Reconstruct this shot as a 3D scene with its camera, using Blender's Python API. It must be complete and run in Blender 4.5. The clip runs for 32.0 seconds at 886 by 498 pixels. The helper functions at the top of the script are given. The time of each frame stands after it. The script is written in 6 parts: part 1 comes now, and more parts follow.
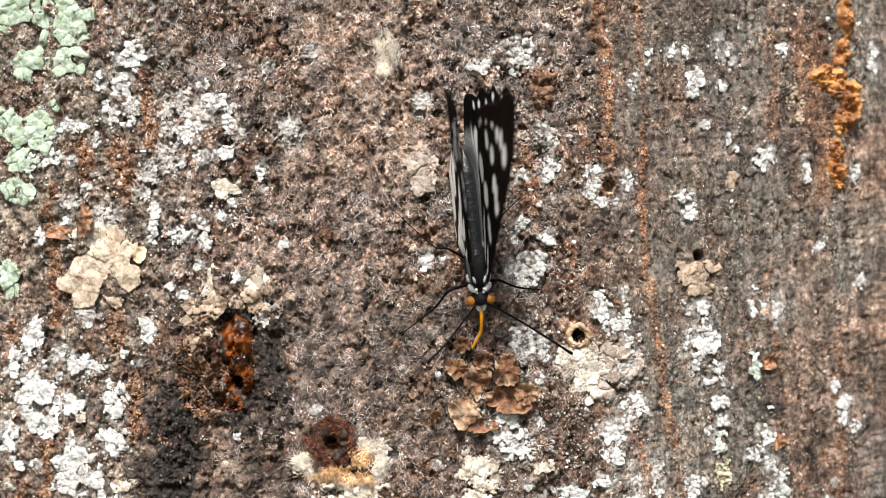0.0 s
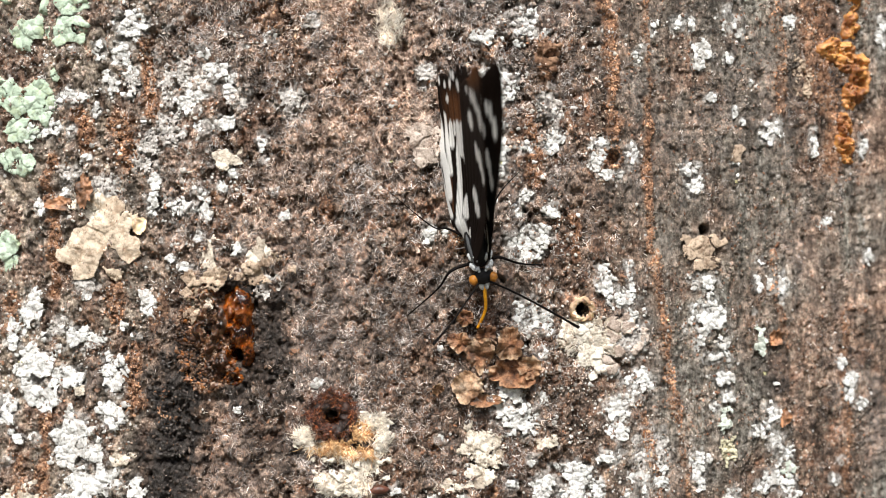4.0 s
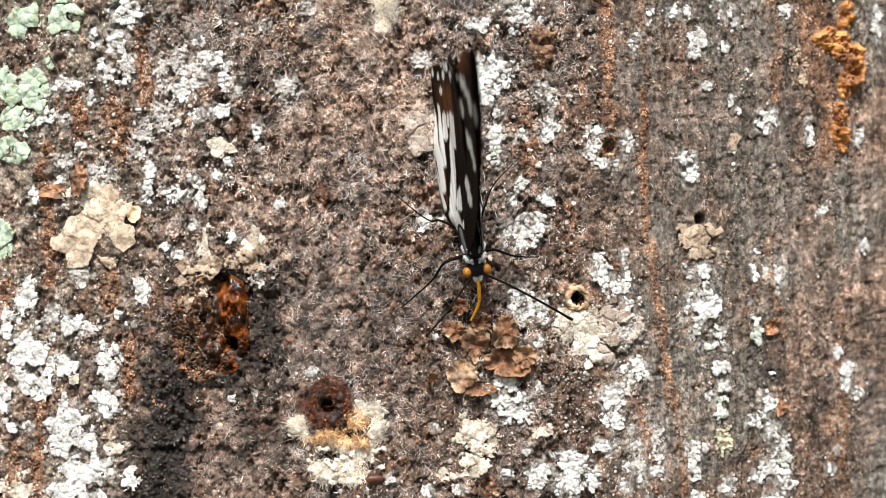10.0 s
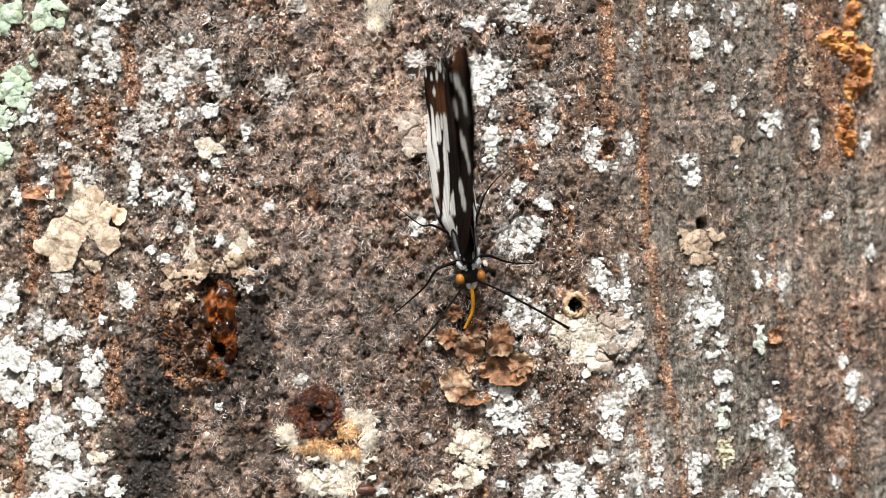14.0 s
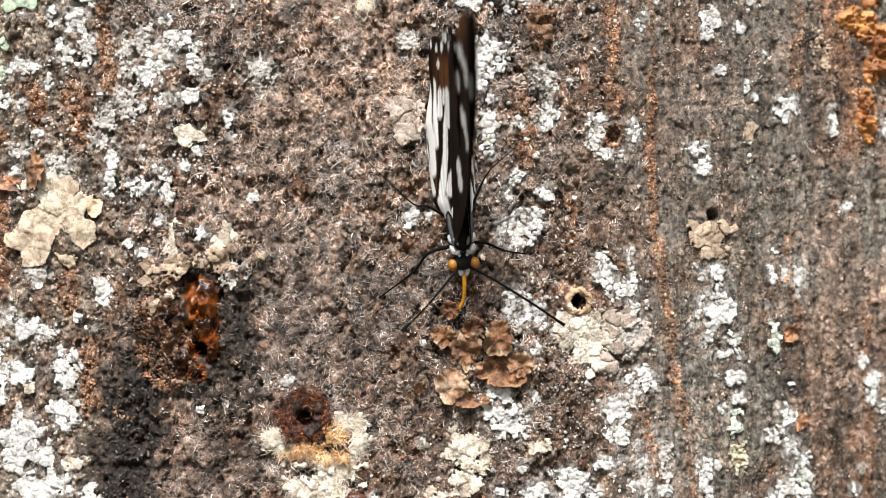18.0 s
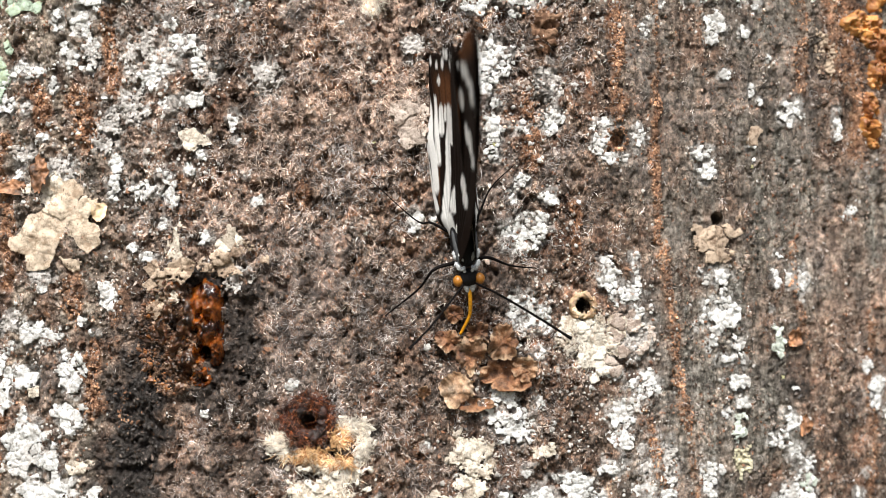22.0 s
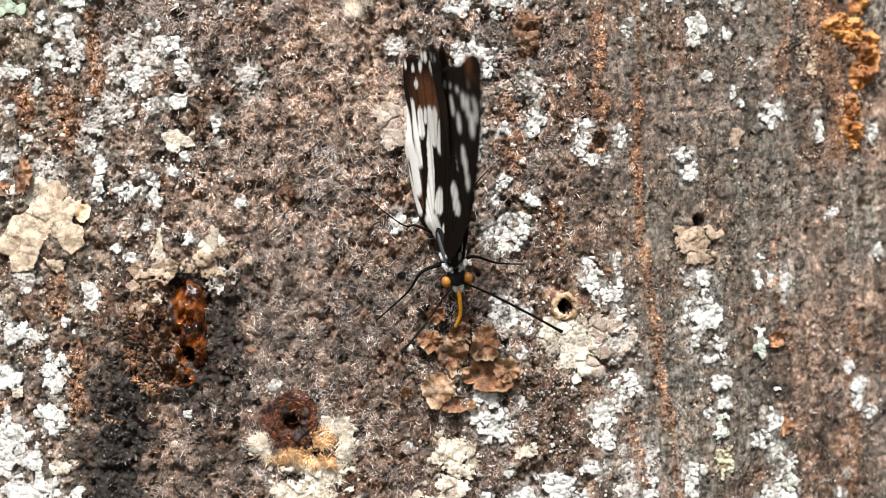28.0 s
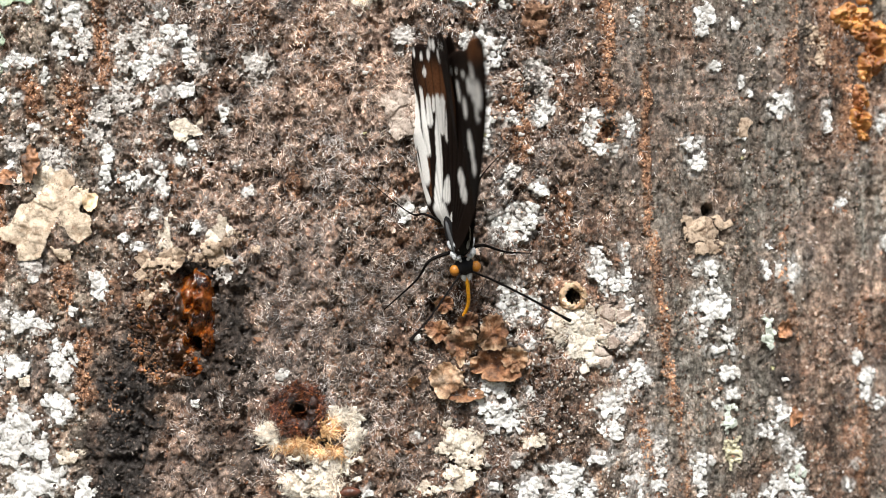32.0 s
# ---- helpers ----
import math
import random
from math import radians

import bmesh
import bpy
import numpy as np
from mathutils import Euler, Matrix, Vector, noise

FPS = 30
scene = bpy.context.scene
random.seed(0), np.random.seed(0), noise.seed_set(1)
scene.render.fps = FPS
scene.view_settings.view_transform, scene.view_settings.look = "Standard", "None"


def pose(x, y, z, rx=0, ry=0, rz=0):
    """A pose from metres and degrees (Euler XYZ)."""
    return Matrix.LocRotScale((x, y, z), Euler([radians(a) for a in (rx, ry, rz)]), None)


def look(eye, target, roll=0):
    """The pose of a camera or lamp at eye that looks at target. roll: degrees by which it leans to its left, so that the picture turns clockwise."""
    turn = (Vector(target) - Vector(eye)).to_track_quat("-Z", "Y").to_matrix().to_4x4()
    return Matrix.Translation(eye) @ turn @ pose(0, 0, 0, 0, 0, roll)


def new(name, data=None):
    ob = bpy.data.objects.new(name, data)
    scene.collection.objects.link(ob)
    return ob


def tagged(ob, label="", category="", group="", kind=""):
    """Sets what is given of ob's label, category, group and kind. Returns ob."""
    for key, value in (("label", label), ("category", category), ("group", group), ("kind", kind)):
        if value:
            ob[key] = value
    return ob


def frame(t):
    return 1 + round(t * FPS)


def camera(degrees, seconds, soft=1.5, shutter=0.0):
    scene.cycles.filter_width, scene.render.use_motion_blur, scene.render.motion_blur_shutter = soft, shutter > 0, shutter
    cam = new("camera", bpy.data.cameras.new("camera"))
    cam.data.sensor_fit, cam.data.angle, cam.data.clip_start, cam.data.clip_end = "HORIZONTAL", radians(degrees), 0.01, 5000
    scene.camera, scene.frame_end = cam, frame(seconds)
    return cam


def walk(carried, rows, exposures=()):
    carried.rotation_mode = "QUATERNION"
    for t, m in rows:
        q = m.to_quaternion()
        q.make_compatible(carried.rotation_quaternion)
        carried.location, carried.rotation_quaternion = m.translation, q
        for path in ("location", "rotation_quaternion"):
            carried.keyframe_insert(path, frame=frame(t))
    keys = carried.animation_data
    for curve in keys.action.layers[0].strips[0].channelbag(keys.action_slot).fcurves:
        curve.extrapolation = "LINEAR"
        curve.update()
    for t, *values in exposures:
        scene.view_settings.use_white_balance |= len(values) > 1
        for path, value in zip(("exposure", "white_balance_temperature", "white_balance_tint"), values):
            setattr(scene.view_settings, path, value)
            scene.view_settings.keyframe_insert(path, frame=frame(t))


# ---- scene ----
cam = camera(35.0, 32.0, soft=0.65)
cam.data.dof.use_dof = True
cam.data.dof.aperture_fstop = 9.0   # focused on the trunk, once it stands

PATH = [
    (0.0, pose(-0.00046, -0.28251, 0.00904, 88.455, 0.397, -3.248)),
    (0.5, pose(-0.00013, -0.28227, 0.00883, 88.401, 0.400, -3.131)),
    (1.0, pose(-0.00007, -0.28229, 0.00825, 88.277, 0.351, -3.079)),
    (1.5, pose(-0.00013, -0.28210, 0.00829, 88.220, 0.311, -3.123)),
    (2.0, pose(-0.00037, -0.28194, 0.00756, 88.298, 0.260, -3.171)),
    (2.5, pose(-0.00073, -0.28170, 0.00766, 88.384, 0.250, -3.102)),
    (3.0, pose(-0.00056, -0.28189, 0.00838, 88.501, 0.261, -3.096)),
    (3.5, pose(-0.00011, -0.28118, 0.00599, 88.434, 0.207, -3.052)),
    (4.0, pose(0.00009, -0.27978, 0.00347, 88.447, 0.178, -3.039)),
    (4.5, pose(-0.00019, -0.27935, 0.00250, 88.482, 0.218, -3.016)),
    (6.5, pose(-0.00149, -0.27920, 0.00167, 88.612, 0.206, -2.961)),
    (7.0, pose(-0.00060, -0.27911, 0.00098, 88.621, 0.154, -2.938)),
    (7.5, pose(-0.00083, -0.27894, 0.00042, 88.666, 0.159, -2.987)),
    (8.0, pose(-0.00123, -0.27870, 0.00047, 88.764, 0.153, -3.044)),
    (8.5, pose(-0.00049, -0.27905, 0.00021, 88.778, 0.154, -2.987)),
    (9.0, pose(0.00000, -0.27910, 0.00000, 88.748, 0.161, -3.060)),
    (9.5, pose(0.00055, -0.27870, -0.00081, 88.619, 0.136, -3.093)),
    (10.0, pose(0.00081, -0.27943, 0.00009, 88.660, 0.147, -3.092)),
    (10.5, pose(0.00145, -0.27979, 0.00062, 88.682, 0.136, -3.085)),
    (11.0, pose(0.00316, -0.27551, -0.00046, 88.640, 0.076, -2.956)),
    (11.5, pose(0.00269, -0.27530, -0.00014, 88.653, 0.074, -2.956)),
    (12.0, pose(0.00233, -0.27495, 0.00030, 88.645, 0.068, -3.007)),
    (12.5, pose(0.00235, -0.27529, 0.00085, 88.649, -0.006, -3.045)),
    (13.0, pose(0.00319, -0.27215, 0.00044, 88.751, 0.031, -2.979)),
    (13.5, pose(0.00320, -0.27201, 0.00052, 88.802, 0.009, -2.969)),
    (14.0, pose(0.00299, -0.27156, 0.00026, 88.777, -0.100, -2.964)),
    (14.5, pose(0.00336, -0.26856, 0.00008, 88.802, -0.031, -2.875)),
    (16.5, pose(0.00631, -0.25709, -0.00042, 88.936, 0.025, -2.548)),
    (17.0, pose(0.00706, -0.25704, -0.00059, 88.919, 0.036, -2.553)),
    (17.5, pose(0.00696, -0.25696, -0.00104, 88.932, 0.042, -2.593)),
    (18.0, pose(0.00655, -0.25591, -0.00176, 88.868, 0.001, -2.566)),
    (18.5, pose(0.00576, -0.25590, -0.00148, 88.861, 0.013, -2.494)),
    (19.0, pose(0.00628, -0.25662, -0.00126, 88.864, 0.068, -2.490)),
    (19.5, pose(0.00656, -0.25608, -0.00194, 88.885, 0.085, -2.488)),
    (20.0, pose(0.00621, -0.25574, -0.00161, 88.882, 0.075, -2.512)),
    (20.5, pose(0.00623, -0.25610, -0.00112, 88.875, 0.079, -2.550)),
    (21.0, pose(0.00600, -0.25619, -0.00100, 88.941, 0.045, -2.502)),
    (21.5, pose(0.00598, -0.25553, -0.00136, 88.939, 0.038, -2.538)),
    (22.0, pose(0.00576, -0.25582, -0.00135, 88.946, -0.035, -2.560)),
    (22.5, pose(0.00608, -0.25623, -0.00124, 89.046, -0.004, -2.599)),
    (23.0, pose(0.00647, -0.25629, -0.00135, 89.041, -0.048, -2.612)),
    (23.5, pose(0.00713, -0.25643, -0.00130, 89.057, -0.034, -2.568)),
    (24.0, pose(0.00739, -0.25657, -0.00117, 89.028, -0.062, -2.582)),
    (24.5, pose(0.00757, -0.25664, -0.00169, 89.041, -0.062, -2.600)),
    (25.0, pose(0.00808, -0.25684, -0.00153, 89.009, -0.095, -2.564)),
    (25.5, pose(0.00813, -0.25639, -0.00183, 88.943, -0.112, -2.610)),
    (27.5, pose(0.00902, -0.25748, -0.00008, 88.976, -0.044, -2.655)),
    (28.0, pose(0.00885, -0.25701, -0.00111, 88.942, -0.059, -2.581)),
    (28.5, pose(0.00876, -0.25765, -0.00054, 88.997, -0.075, -2.582)),
    (29.0, pose(0.00907, -0.25755, -0.00133, 89.048, -0.085, -2.653)),
    (29.5, pose(0.00850, -0.25689, -0.00226, 89.061, -0.084, -2.642)),
    (30.0, pose(0.00825, -0.25693, -0.00312, 89.035, -0.054, -2.649)),
    (30.5, pose(0.00763, -0.25679, -0.00325, 88.985, -0.077, -2.729)),
    (31.0, pose(0.00765, -0.25689, -0.00332, 88.987, -0.122, -2.624)),
    (31.5, pose(0.00729, -0.25652, -0.00349, 89.014, -0.163, -2.648)),
    (32.0, pose(0.00728, -0.25648, -0.00331, 88.999, -0.136, -2.608)),
]
walk(cam, PATH)

# ---------------------------------------------------------------- light
world = bpy.data.worlds.new("overcast_sky")
scene.world = world
world.use_nodes = True
wn = world.node_tree.nodes
sky = wn.new("ShaderNodeTexSky")
sky.sky_type = "NISHITA"
sky.sun_disc = False
sky.sun_elevation = radians(53)
sky.sun_rotation = radians(190)
sky.air_density, sky.dust_density, sky.ozone_density = 1.0, 4.0, 1.0
world.node_tree.links.new(sky.outputs[0], wn["Background"].inputs[0])
wn["Background"].inputs[1].default_value = 0.062

sun = new("sun", bpy.data.lights.new("sun", "SUN"))
sun.data.energy = 3.9
sun.data.angle = radians(16)
sun.data.color = (1.0, 0.97, 0.92)
sun.matrix_world = look((-0.25, -1.30, 1.80), (0, 0, 0))
scene.view_settings.exposure = 0.80

# ---------------------------------------------------------------- noise on arrays
MM = 0.001
R_TRUNK, X_AXIS = 0.3500, 0.01111


def hash01(i, j, seed):
    n = (i.astype(np.int64) * 374761393 + j.astype(np.int64) * 668265263 + seed * 974634777) & 0x7FFFFFFF
    n = ((n ^ (n >> 13)) * 1274126177) & 0x7FFFFFFF
    n = ((n ^ (n >> 16)) * 2246822519) & 0x7FFFFFFF
    return (n ^ (n >> 15)) / float(0x7FFFFFFF) % 1.0


def value_noise(x, y, seed):
    i, j = np.floor(x), np.floor(y)
    u, v = x - i, y - j
    u, v = u * u * (3 - 2 * u), v * v * (3 - 2 * v)
    a, b = hash01(i, j, seed), hash01(i + 1, j, seed)
    c, d = hash01(i, j + 1, seed), hash01(i + 1, j + 1, seed)
    return (a + (b - a) * u) * (1 - v) + (c + (d - c) * u) * v


def fbm(x, y, seed, octaves=4):
    total, amp, norm = np.zeros_like(x), 1.0, 0.0
    for k in range(octaves):
        total += amp * value_noise(x * 2.03 ** k + 17.1 * k, y * 2.03 ** k - 9.7 * k, seed + k)
        norm += amp
        amp *= 0.55
    return total / norm - 0.5


def cells(x, y, seed):
    """Distance to the nearest scattered point, and that point's own number."""
    i, j = np.floor(x), np.floor(y)
    best, tag = np.full_like(x, 9.0), np.zeros_like(x)
    for di in (-1, 0, 1):
        for dj in (-1, 0, 1):
            a, b = i + di, j + dj
            d = np.hypot(a + hash01(a, b, seed) - x, b + hash01(a, b, seed + 5) - y)
            near = d < best
            best, tag = np.where(near, d, best), np.where(near, hash01(a, b, seed + 9), tag)
    return best, tag


def plates(x, y, seed):
    """Nearest and second distance to scattered points, the nearest one's own number and its place."""
    i, j = np.floor(x), np.floor(y)
    f1, f2 = np.full_like(x, 9.0), np.full_like(x, 9.0)
    tag, cx, cy = np.zeros_like(x), np.zeros_like(x), np.zeros_like(x)
    for di in (-1, 0, 1):
        for dj in (-1, 0, 1):
            a, b = i + di, j + dj
            px, py = a + hash01(a, b, seed), b + hash01(a, b, seed + 5)
            d = np.hypot(px - x, py - y)
            near = d < f1
            f2 = np.where(near, f1, np.minimum(f2, d))
            f1, tag = np.where(near, d, f1), np.where(near, hash01(a, b, seed + 9), tag)
            cx, cy = np.where(near, px, cx), np.where(near, py, cy)
    return f1, f2, tag, cx, cy


def smooth(e0, e1, v):
    t = np.clip((v - e0) / (e1 - e0), 0, 1)
    return t * t * (3 - 2 * t)


# ---------------------------------------------------------------- plan of the bark, in millimetres: s round the trunk, z up
# rusty seams: s, z at the upper end, s, z at the lower end, width, strength
SEAMS = [
    (44.5, 50.8, 45.7, 26.9, 1.3, 0.7), (44.9, 25.8, 46.3, -4.5, 1.7, 1.0),
    (47.6, -5.1, 52.1, -39.7, 1.8, 1.0), (52.5, -40.3, 55.6, -66.5, 1.3, 0.7),
    (36.8, 51.7, 38.1, 18.3, 2.8, 1.0), (73.8, 50.7, 74.9, 24.0, 2.8, 0.6),
    (72.4, -5.3, 75.8, -25.2, 1.8, 0.6), (89.7, -18.5, 91.5, -68.8, 2.2, 0.6),
    (44.9, -37.8, 48.8, -55.8, 2.0, 0.8), (20.9, 21.6, 22.7, 9.7, 3.0, 0.9),
    (29.8, 1.8, 30.7, -6.1, 1.8, 0.8), (23.9, 37.3, 24.8, 31.7, 3.0, 0.9),
    (42.3, -29.1, 43.5, -36.0, 1.6, 0.5), (13.0, 36.4, 13.3, 34.7, 2.4, 0.8),
]
SEAMS_WEST = [
    (83.8, 44.1, 85.4, 27.7, 8.0, 0.55), (87.6, 23.0, 87.9, 12.4, 4.0, 0.6),
    (-55.8, 36.9, -54.5, 23.4, 2.9, 0.9), (-69.8, 23.6, -68.2, 16.3, 3.4, 0.9),
    (-61.3, 21.3, -59.7, 14.5, 4.6, 0.9), (-75.9, 14.6, -74.8, -12.7, 2.1, 0.9),
    (-77.8, -34.5, -77.9, -65.5, 2.2, 0.8), (-84.5, -13.9, -84.1, -20.8, 3.4, 0.8),
    (-58.9, -25.1, -59.2, -35.3, 4.5, 0.9), (-62.0, -10.4, -61.9, -19.5, 3.4, 0.7),
    (-42.0, 5.9, -41.6, 0.3, 2.2, 0.6), (-15.5, 41.0, -16.7, 29.9, 5.0, 0.5),
    (-31.2, 41.1, -27.9, 33.3, 9.0, 0.3), (-19.6, 6.4, -19.1, 1.9, 2.0, 0.6),
    (-83.3, -47.2, -82.7, -53.0, 3.0, 0.6), (-52.2, -34.1, -51.1, -37.5, 4.0, 0.5),
    (-10.1, -7.6, -9.2, -10.4, 2.0, 0.6), (7.9, 0.7, 7.0, -3.8, 4.0, 0.6),
    (1.0, -42.1, 2.1, -46.6, 2.4, 0.5), (14.6, -51.9, 15.0, -57.0, 3.0, 0.7),
    (-14.5, 26.5, -12.3, 22.1, 4.0, 0.5), (-52.6, -12.6, -54.4, -19.4, 3.0, 0.5),
]
# dark wet runs of sap below and beside the resin, dark patches elsewhere
RUNS_AND_SHADE = [
    (86.2, 44.2, 87.8, 39.6, 4.0, 0.5), (87.9, 32.5, 89.5, 24.3, 3.5, 0.55),
    (-48.5, -31.0, -49.9, -36.2, 13.0, 0.85), (-49.9, -34.1, -53.5, -58.0, 13.0, 1.00), (-51.0, -31.5, -51.0, -36.1, 11.0, 0.9),
    (-46.0, -24.0, -49.0, -35.2, 11.0, 0.8), (-48.7, -32.7, -52.3, -53.4, 12.0, 1.00),
    (-52.3, -46.6, -54.2, -67.1, 12.0, 1.00), (-30.4, -14.9, -31.6, -28.4, 8.0, 0.86),
    (-39.4, -12.6, -34.9, -12.6, 9.6, 0.98), (-37.2, -29.2, -36.6, -33.0, 7.0, 0.75),
    # the row from 2.2, -19.5 paints the shade beside the butterfly's head
    (-28.2, -35.1, -28.3, -46.4, 8.0, 0.40), (2.2, -19.5, 1.0, -26.2, 5.0, 0.35),
    (74.1, -25.2, 73.5, -32.2, 6.4, 0.57), (67.0, -4.1, 53.9, -4.0, 2.6, 0.34),
]
# pale pinkish worn bark
BLUSH = [
    (-11.0, 52.1, -7.8, 19.8, 20.0, 0.75), (-5.5, 45.5, -6.6, 36.6, 8.0, 0.9), (-21.2, 27.7, -25.7, 12.0, 13.0, 0.5),
    (-33.1, -0.3, -34.9, -7.0, 15.0, 0.6), (57.0, -4.0, 59.5, -7.5, 9.0, 0.6), (-63.5, 12.3, -69.5, 5.5, 16.0, 0.5),
    (-80.8, -42.6, -79.8, -58.7, 22.0, 0.5), (97.5, 48.3, 100.6, -13.9, 13.0, 0.5), (-50.6, 31.2, -49.5, 16.6, 11.0, 0.85),
    (86.6, -4.2, 84.0, -27.8, 14.0, 0.4), (-1.1, 23.2, 0.0, 16.5, 6.0, 0.6), (-39.6, -44.2, -37.4, -55.5, 12.0, 0.4),
]
# pale ashen bloom on the bark
BLOOM = [
    (-56.0, 46.0, -48.5, 4.0, 17.0, 0.75), (-42.0, 36.0, -40.0, 14.0, 12.0, 0.5), (-64.0, 12.0, -58.0, -10.0, 14.0, 0.5), (-80.0, 40.0, -82.0, -60.0, 16.0, 0.4),
    (-66.0, -18.0, -68.0, -58.0, 18.0, 0.55), (22.0, 44.0, 26.0, 12.0, 13.0, 0.5), (24.0, 0.0, 26.0, -14.0, 12.0, 0.4), (22.0, -24.0, 27.0, -60.0, 16.0, 0.5), (8.0, -40.0, 6.0, -58.0, 14.0, 0.4),
    (40.0, -8.0, 38.0, -58.0, 12.0, 0.45), (-7.0, 50.0, -4.0, 12.0, 12.0, 0.4), (58.0, -8.0, 60.0, -60.0, 9.0, 0.35), (73.0, -36.0, 76.0, -62.0, 9.0, 0.35), (-36.0, -2.0, -40.0, -12.0, 14.0, 0.6),
]
# holes bored in the bark: s, z, radius, depth
HOLES = [
    (-18.3, -37.6, 1.75, 9.0), (32.0, -16.5, 1.6, 9.0), (58.0, -0.5, 1.25, 6.0),
    (38.2, 14.1, 1.7, 2.4), (-37.1, -25.2, 1.5, 5.0), (6.2, -17.8, 1.6, 3.0),
    (-13.3, -43.1, 1.1, 2.5), (-54.6, 14.7, 0.9, 1.4), (-40.0, -13.2, 2.4, 2.5),
]


def along(s, z, rows, seed, wob=0.5):
    out = np.zeros_like(s)
    ws = s + 1.6 * fbm(s / 5, z / 5, seed, 3) * 2
    for s0, z0, s1, z1, width, strength in rows:
        ds, dz = s1 - s0, z1 - z0
        t = np.clip(((ws - s0) * ds + (z - z0) * dz) / (ds * ds + dz * dz), 0, 1)
        d = np.hypot(ws - s0 - t * ds, z - z0 - t * dz)
        out = np.maximum(out, strength * (1 - smooth(0.25, 0.75, d / width + wob * fbm(s / 2.2, z / 2.2, seed + 3, 3))))
    return out


def scales_of(s, z):
    """The bark's overlapping scales: distance from their middle and their own number, large and small."""
    ws, wz = s + 1.5 * fbm(s / 1.7, z / 1.7, 55, 3), z + 1.5 * fbm(s / 1.7, z / 1.7, 57, 3)
    return (*cells(ws / 2.4, wz / 3.2, 21), *cells(ws / 0.95, wz / 1.15, 31))


def relief(s, z):
    """Height of the bark over the smooth trunk, in millimetres."""
    east = smooth(22, 44, s)
    h = 2.0 * fbm(s / 38, z / 60, 3, 3)
    h += (2.2 - 0.8 * east) * fbm(s / 6.5, z / 22, 11, 3)
    h += 1.5 * fbm(s / 3.0, z / 26, 17, 2) + (0.6 + 1.1 * east) * fbm(s / 1.5, z / 11, 13, 3)
    d1, t1, d2, t2 = scales_of(s, z)
    h += (1.5 - 1.05 * east) * (0.5 - d1) * (0.3 + t1)
    h += (0.95 - 0.5 * east) * (0.45 - d2) * (0.2 + 1.1 * t2)
    g = fbm(s / 0.75, z / 0.9, 41, 3)
    h += (1.0 - 0.35 * east) * g
    h -= (1.6 - 1.0 * east - 0.8 * (1 - smooth(-66, -44, s))) * smooth(0.09, 0.26, fbm(s / 1.9, z / 2.6, 47, 3))
    h += 0.55 * along(s, z, SEAMS, 77)
    for hs, hz, r, depth in HOLES:
        q = np.hypot(s - hs, (z - hz) * 0.95) / r + 0.18 * fbm(s / 0.8, z / 0.8, 91, 2)
        h -= depth * (1 - smooth(0.72, 1.05, q))
    return h


def coarse(s, z):
    """The bark's larger forms alone, in millimetres."""
    east = smooth(22, 44, s)
    d1, t1 = cells((s + 1.5 * fbm(s / 1.7, z / 1.7, 55, 3)) / 2.4, (z + 1.5 * fbm(s / 1.7, z / 1.7, 57, 3)) / 3.2, 21)
    return 2.0 * fbm(s / 38, z / 60, 3, 3) + (2.2 - 0.8 * east) * fbm(s / 6.5, z / 22, 11, 3) + (0.8 - 0.4 * east) * (0.5 - d1) * (0.3 + t1)


def place(s, z, lift=0.0):
    """World points on the bark at s, z (mm, arrays), lifted by so many mm off it."""
    s, z = np.asarray(s, float), np.asarray(z, float)
    r = R_TRUNK + (relief(s, z) + lift) * MM
    a = s * MM / R_TRUNK
    return np.stack([X_AXIS + r * np.sin(a), R_TRUNK - r * np.cos(a), z * MM], -1)


def calm(s, z, lift=0.0):
    """The same over the smooth trunk, without the relief."""
    r = R_TRUNK + np.asarray(lift, float) * MM
    a = np.asarray(s, float) * MM / R_TRUNK
    return np.stack([X_AXIS + r * np.sin(a), R_TRUNK - r * np.cos(a), np.asarray(z, float) * MM + 0 * a], -1)


# ---------------------------------------------------------------- materials
def material(name):
    m = bpy.data.materials.new(name)
    m.use_nodes = True
    n, l = m.node_tree.nodes, m.node_tree.links
    return m, n, l, n["Principled BSDF"]


def noise_node(n, l, coord, scale, detail=4, rough=0.6):
    t = n.new("ShaderNodeTexNoise")
    t.inputs["Scale"].default_value = scale
    t.inputs["Detail"].default_value = detail
    t.inputs["Roughness"].default_value = rough
    l.new(coord, t.inputs["Vector"])
    return t.outputs["Fac"]


def ramp(n, l, fac, stops):
    r = n.new("ShaderNodeValToRGB")
    e = r.color_ramp.elements
    while len(e) < len(stops):
        e.new(0.5)
    for k, (p, c) in enumerate(stops):
        e[k].position, e[k].color = p, (*c, 1)
    l.new(fac, r.inputs[0])
    return r.outputs[0]


def mix(n, l, fac, a, b, mode="MIX"):
    t = n.new("ShaderNodeMix")
    t.data_type, t.blend_type = "RGBA", mode
    for sock, v in ((t.inputs[0], fac), (t.inputs[6], a), (t.inputs[7], b)):
        if isinstance(v, (int, float)):
            sock.default_value = v
        elif isinstance(v, tuple):
            sock.default_value = (*v, 1)
        else:
            l.new(v, sock)
    return t.outputs[2]


def bump(n, l, bsdf, height, strength, dist):
    b = n.new("ShaderNodeBump")
    b.inputs["Strength"].default_value = strength
    b.inputs["Distance"].default_value = dist
    l.new(height, b.inputs["Height"])
    l.new(b.outputs[0], bsdf.inputs["Normal"])


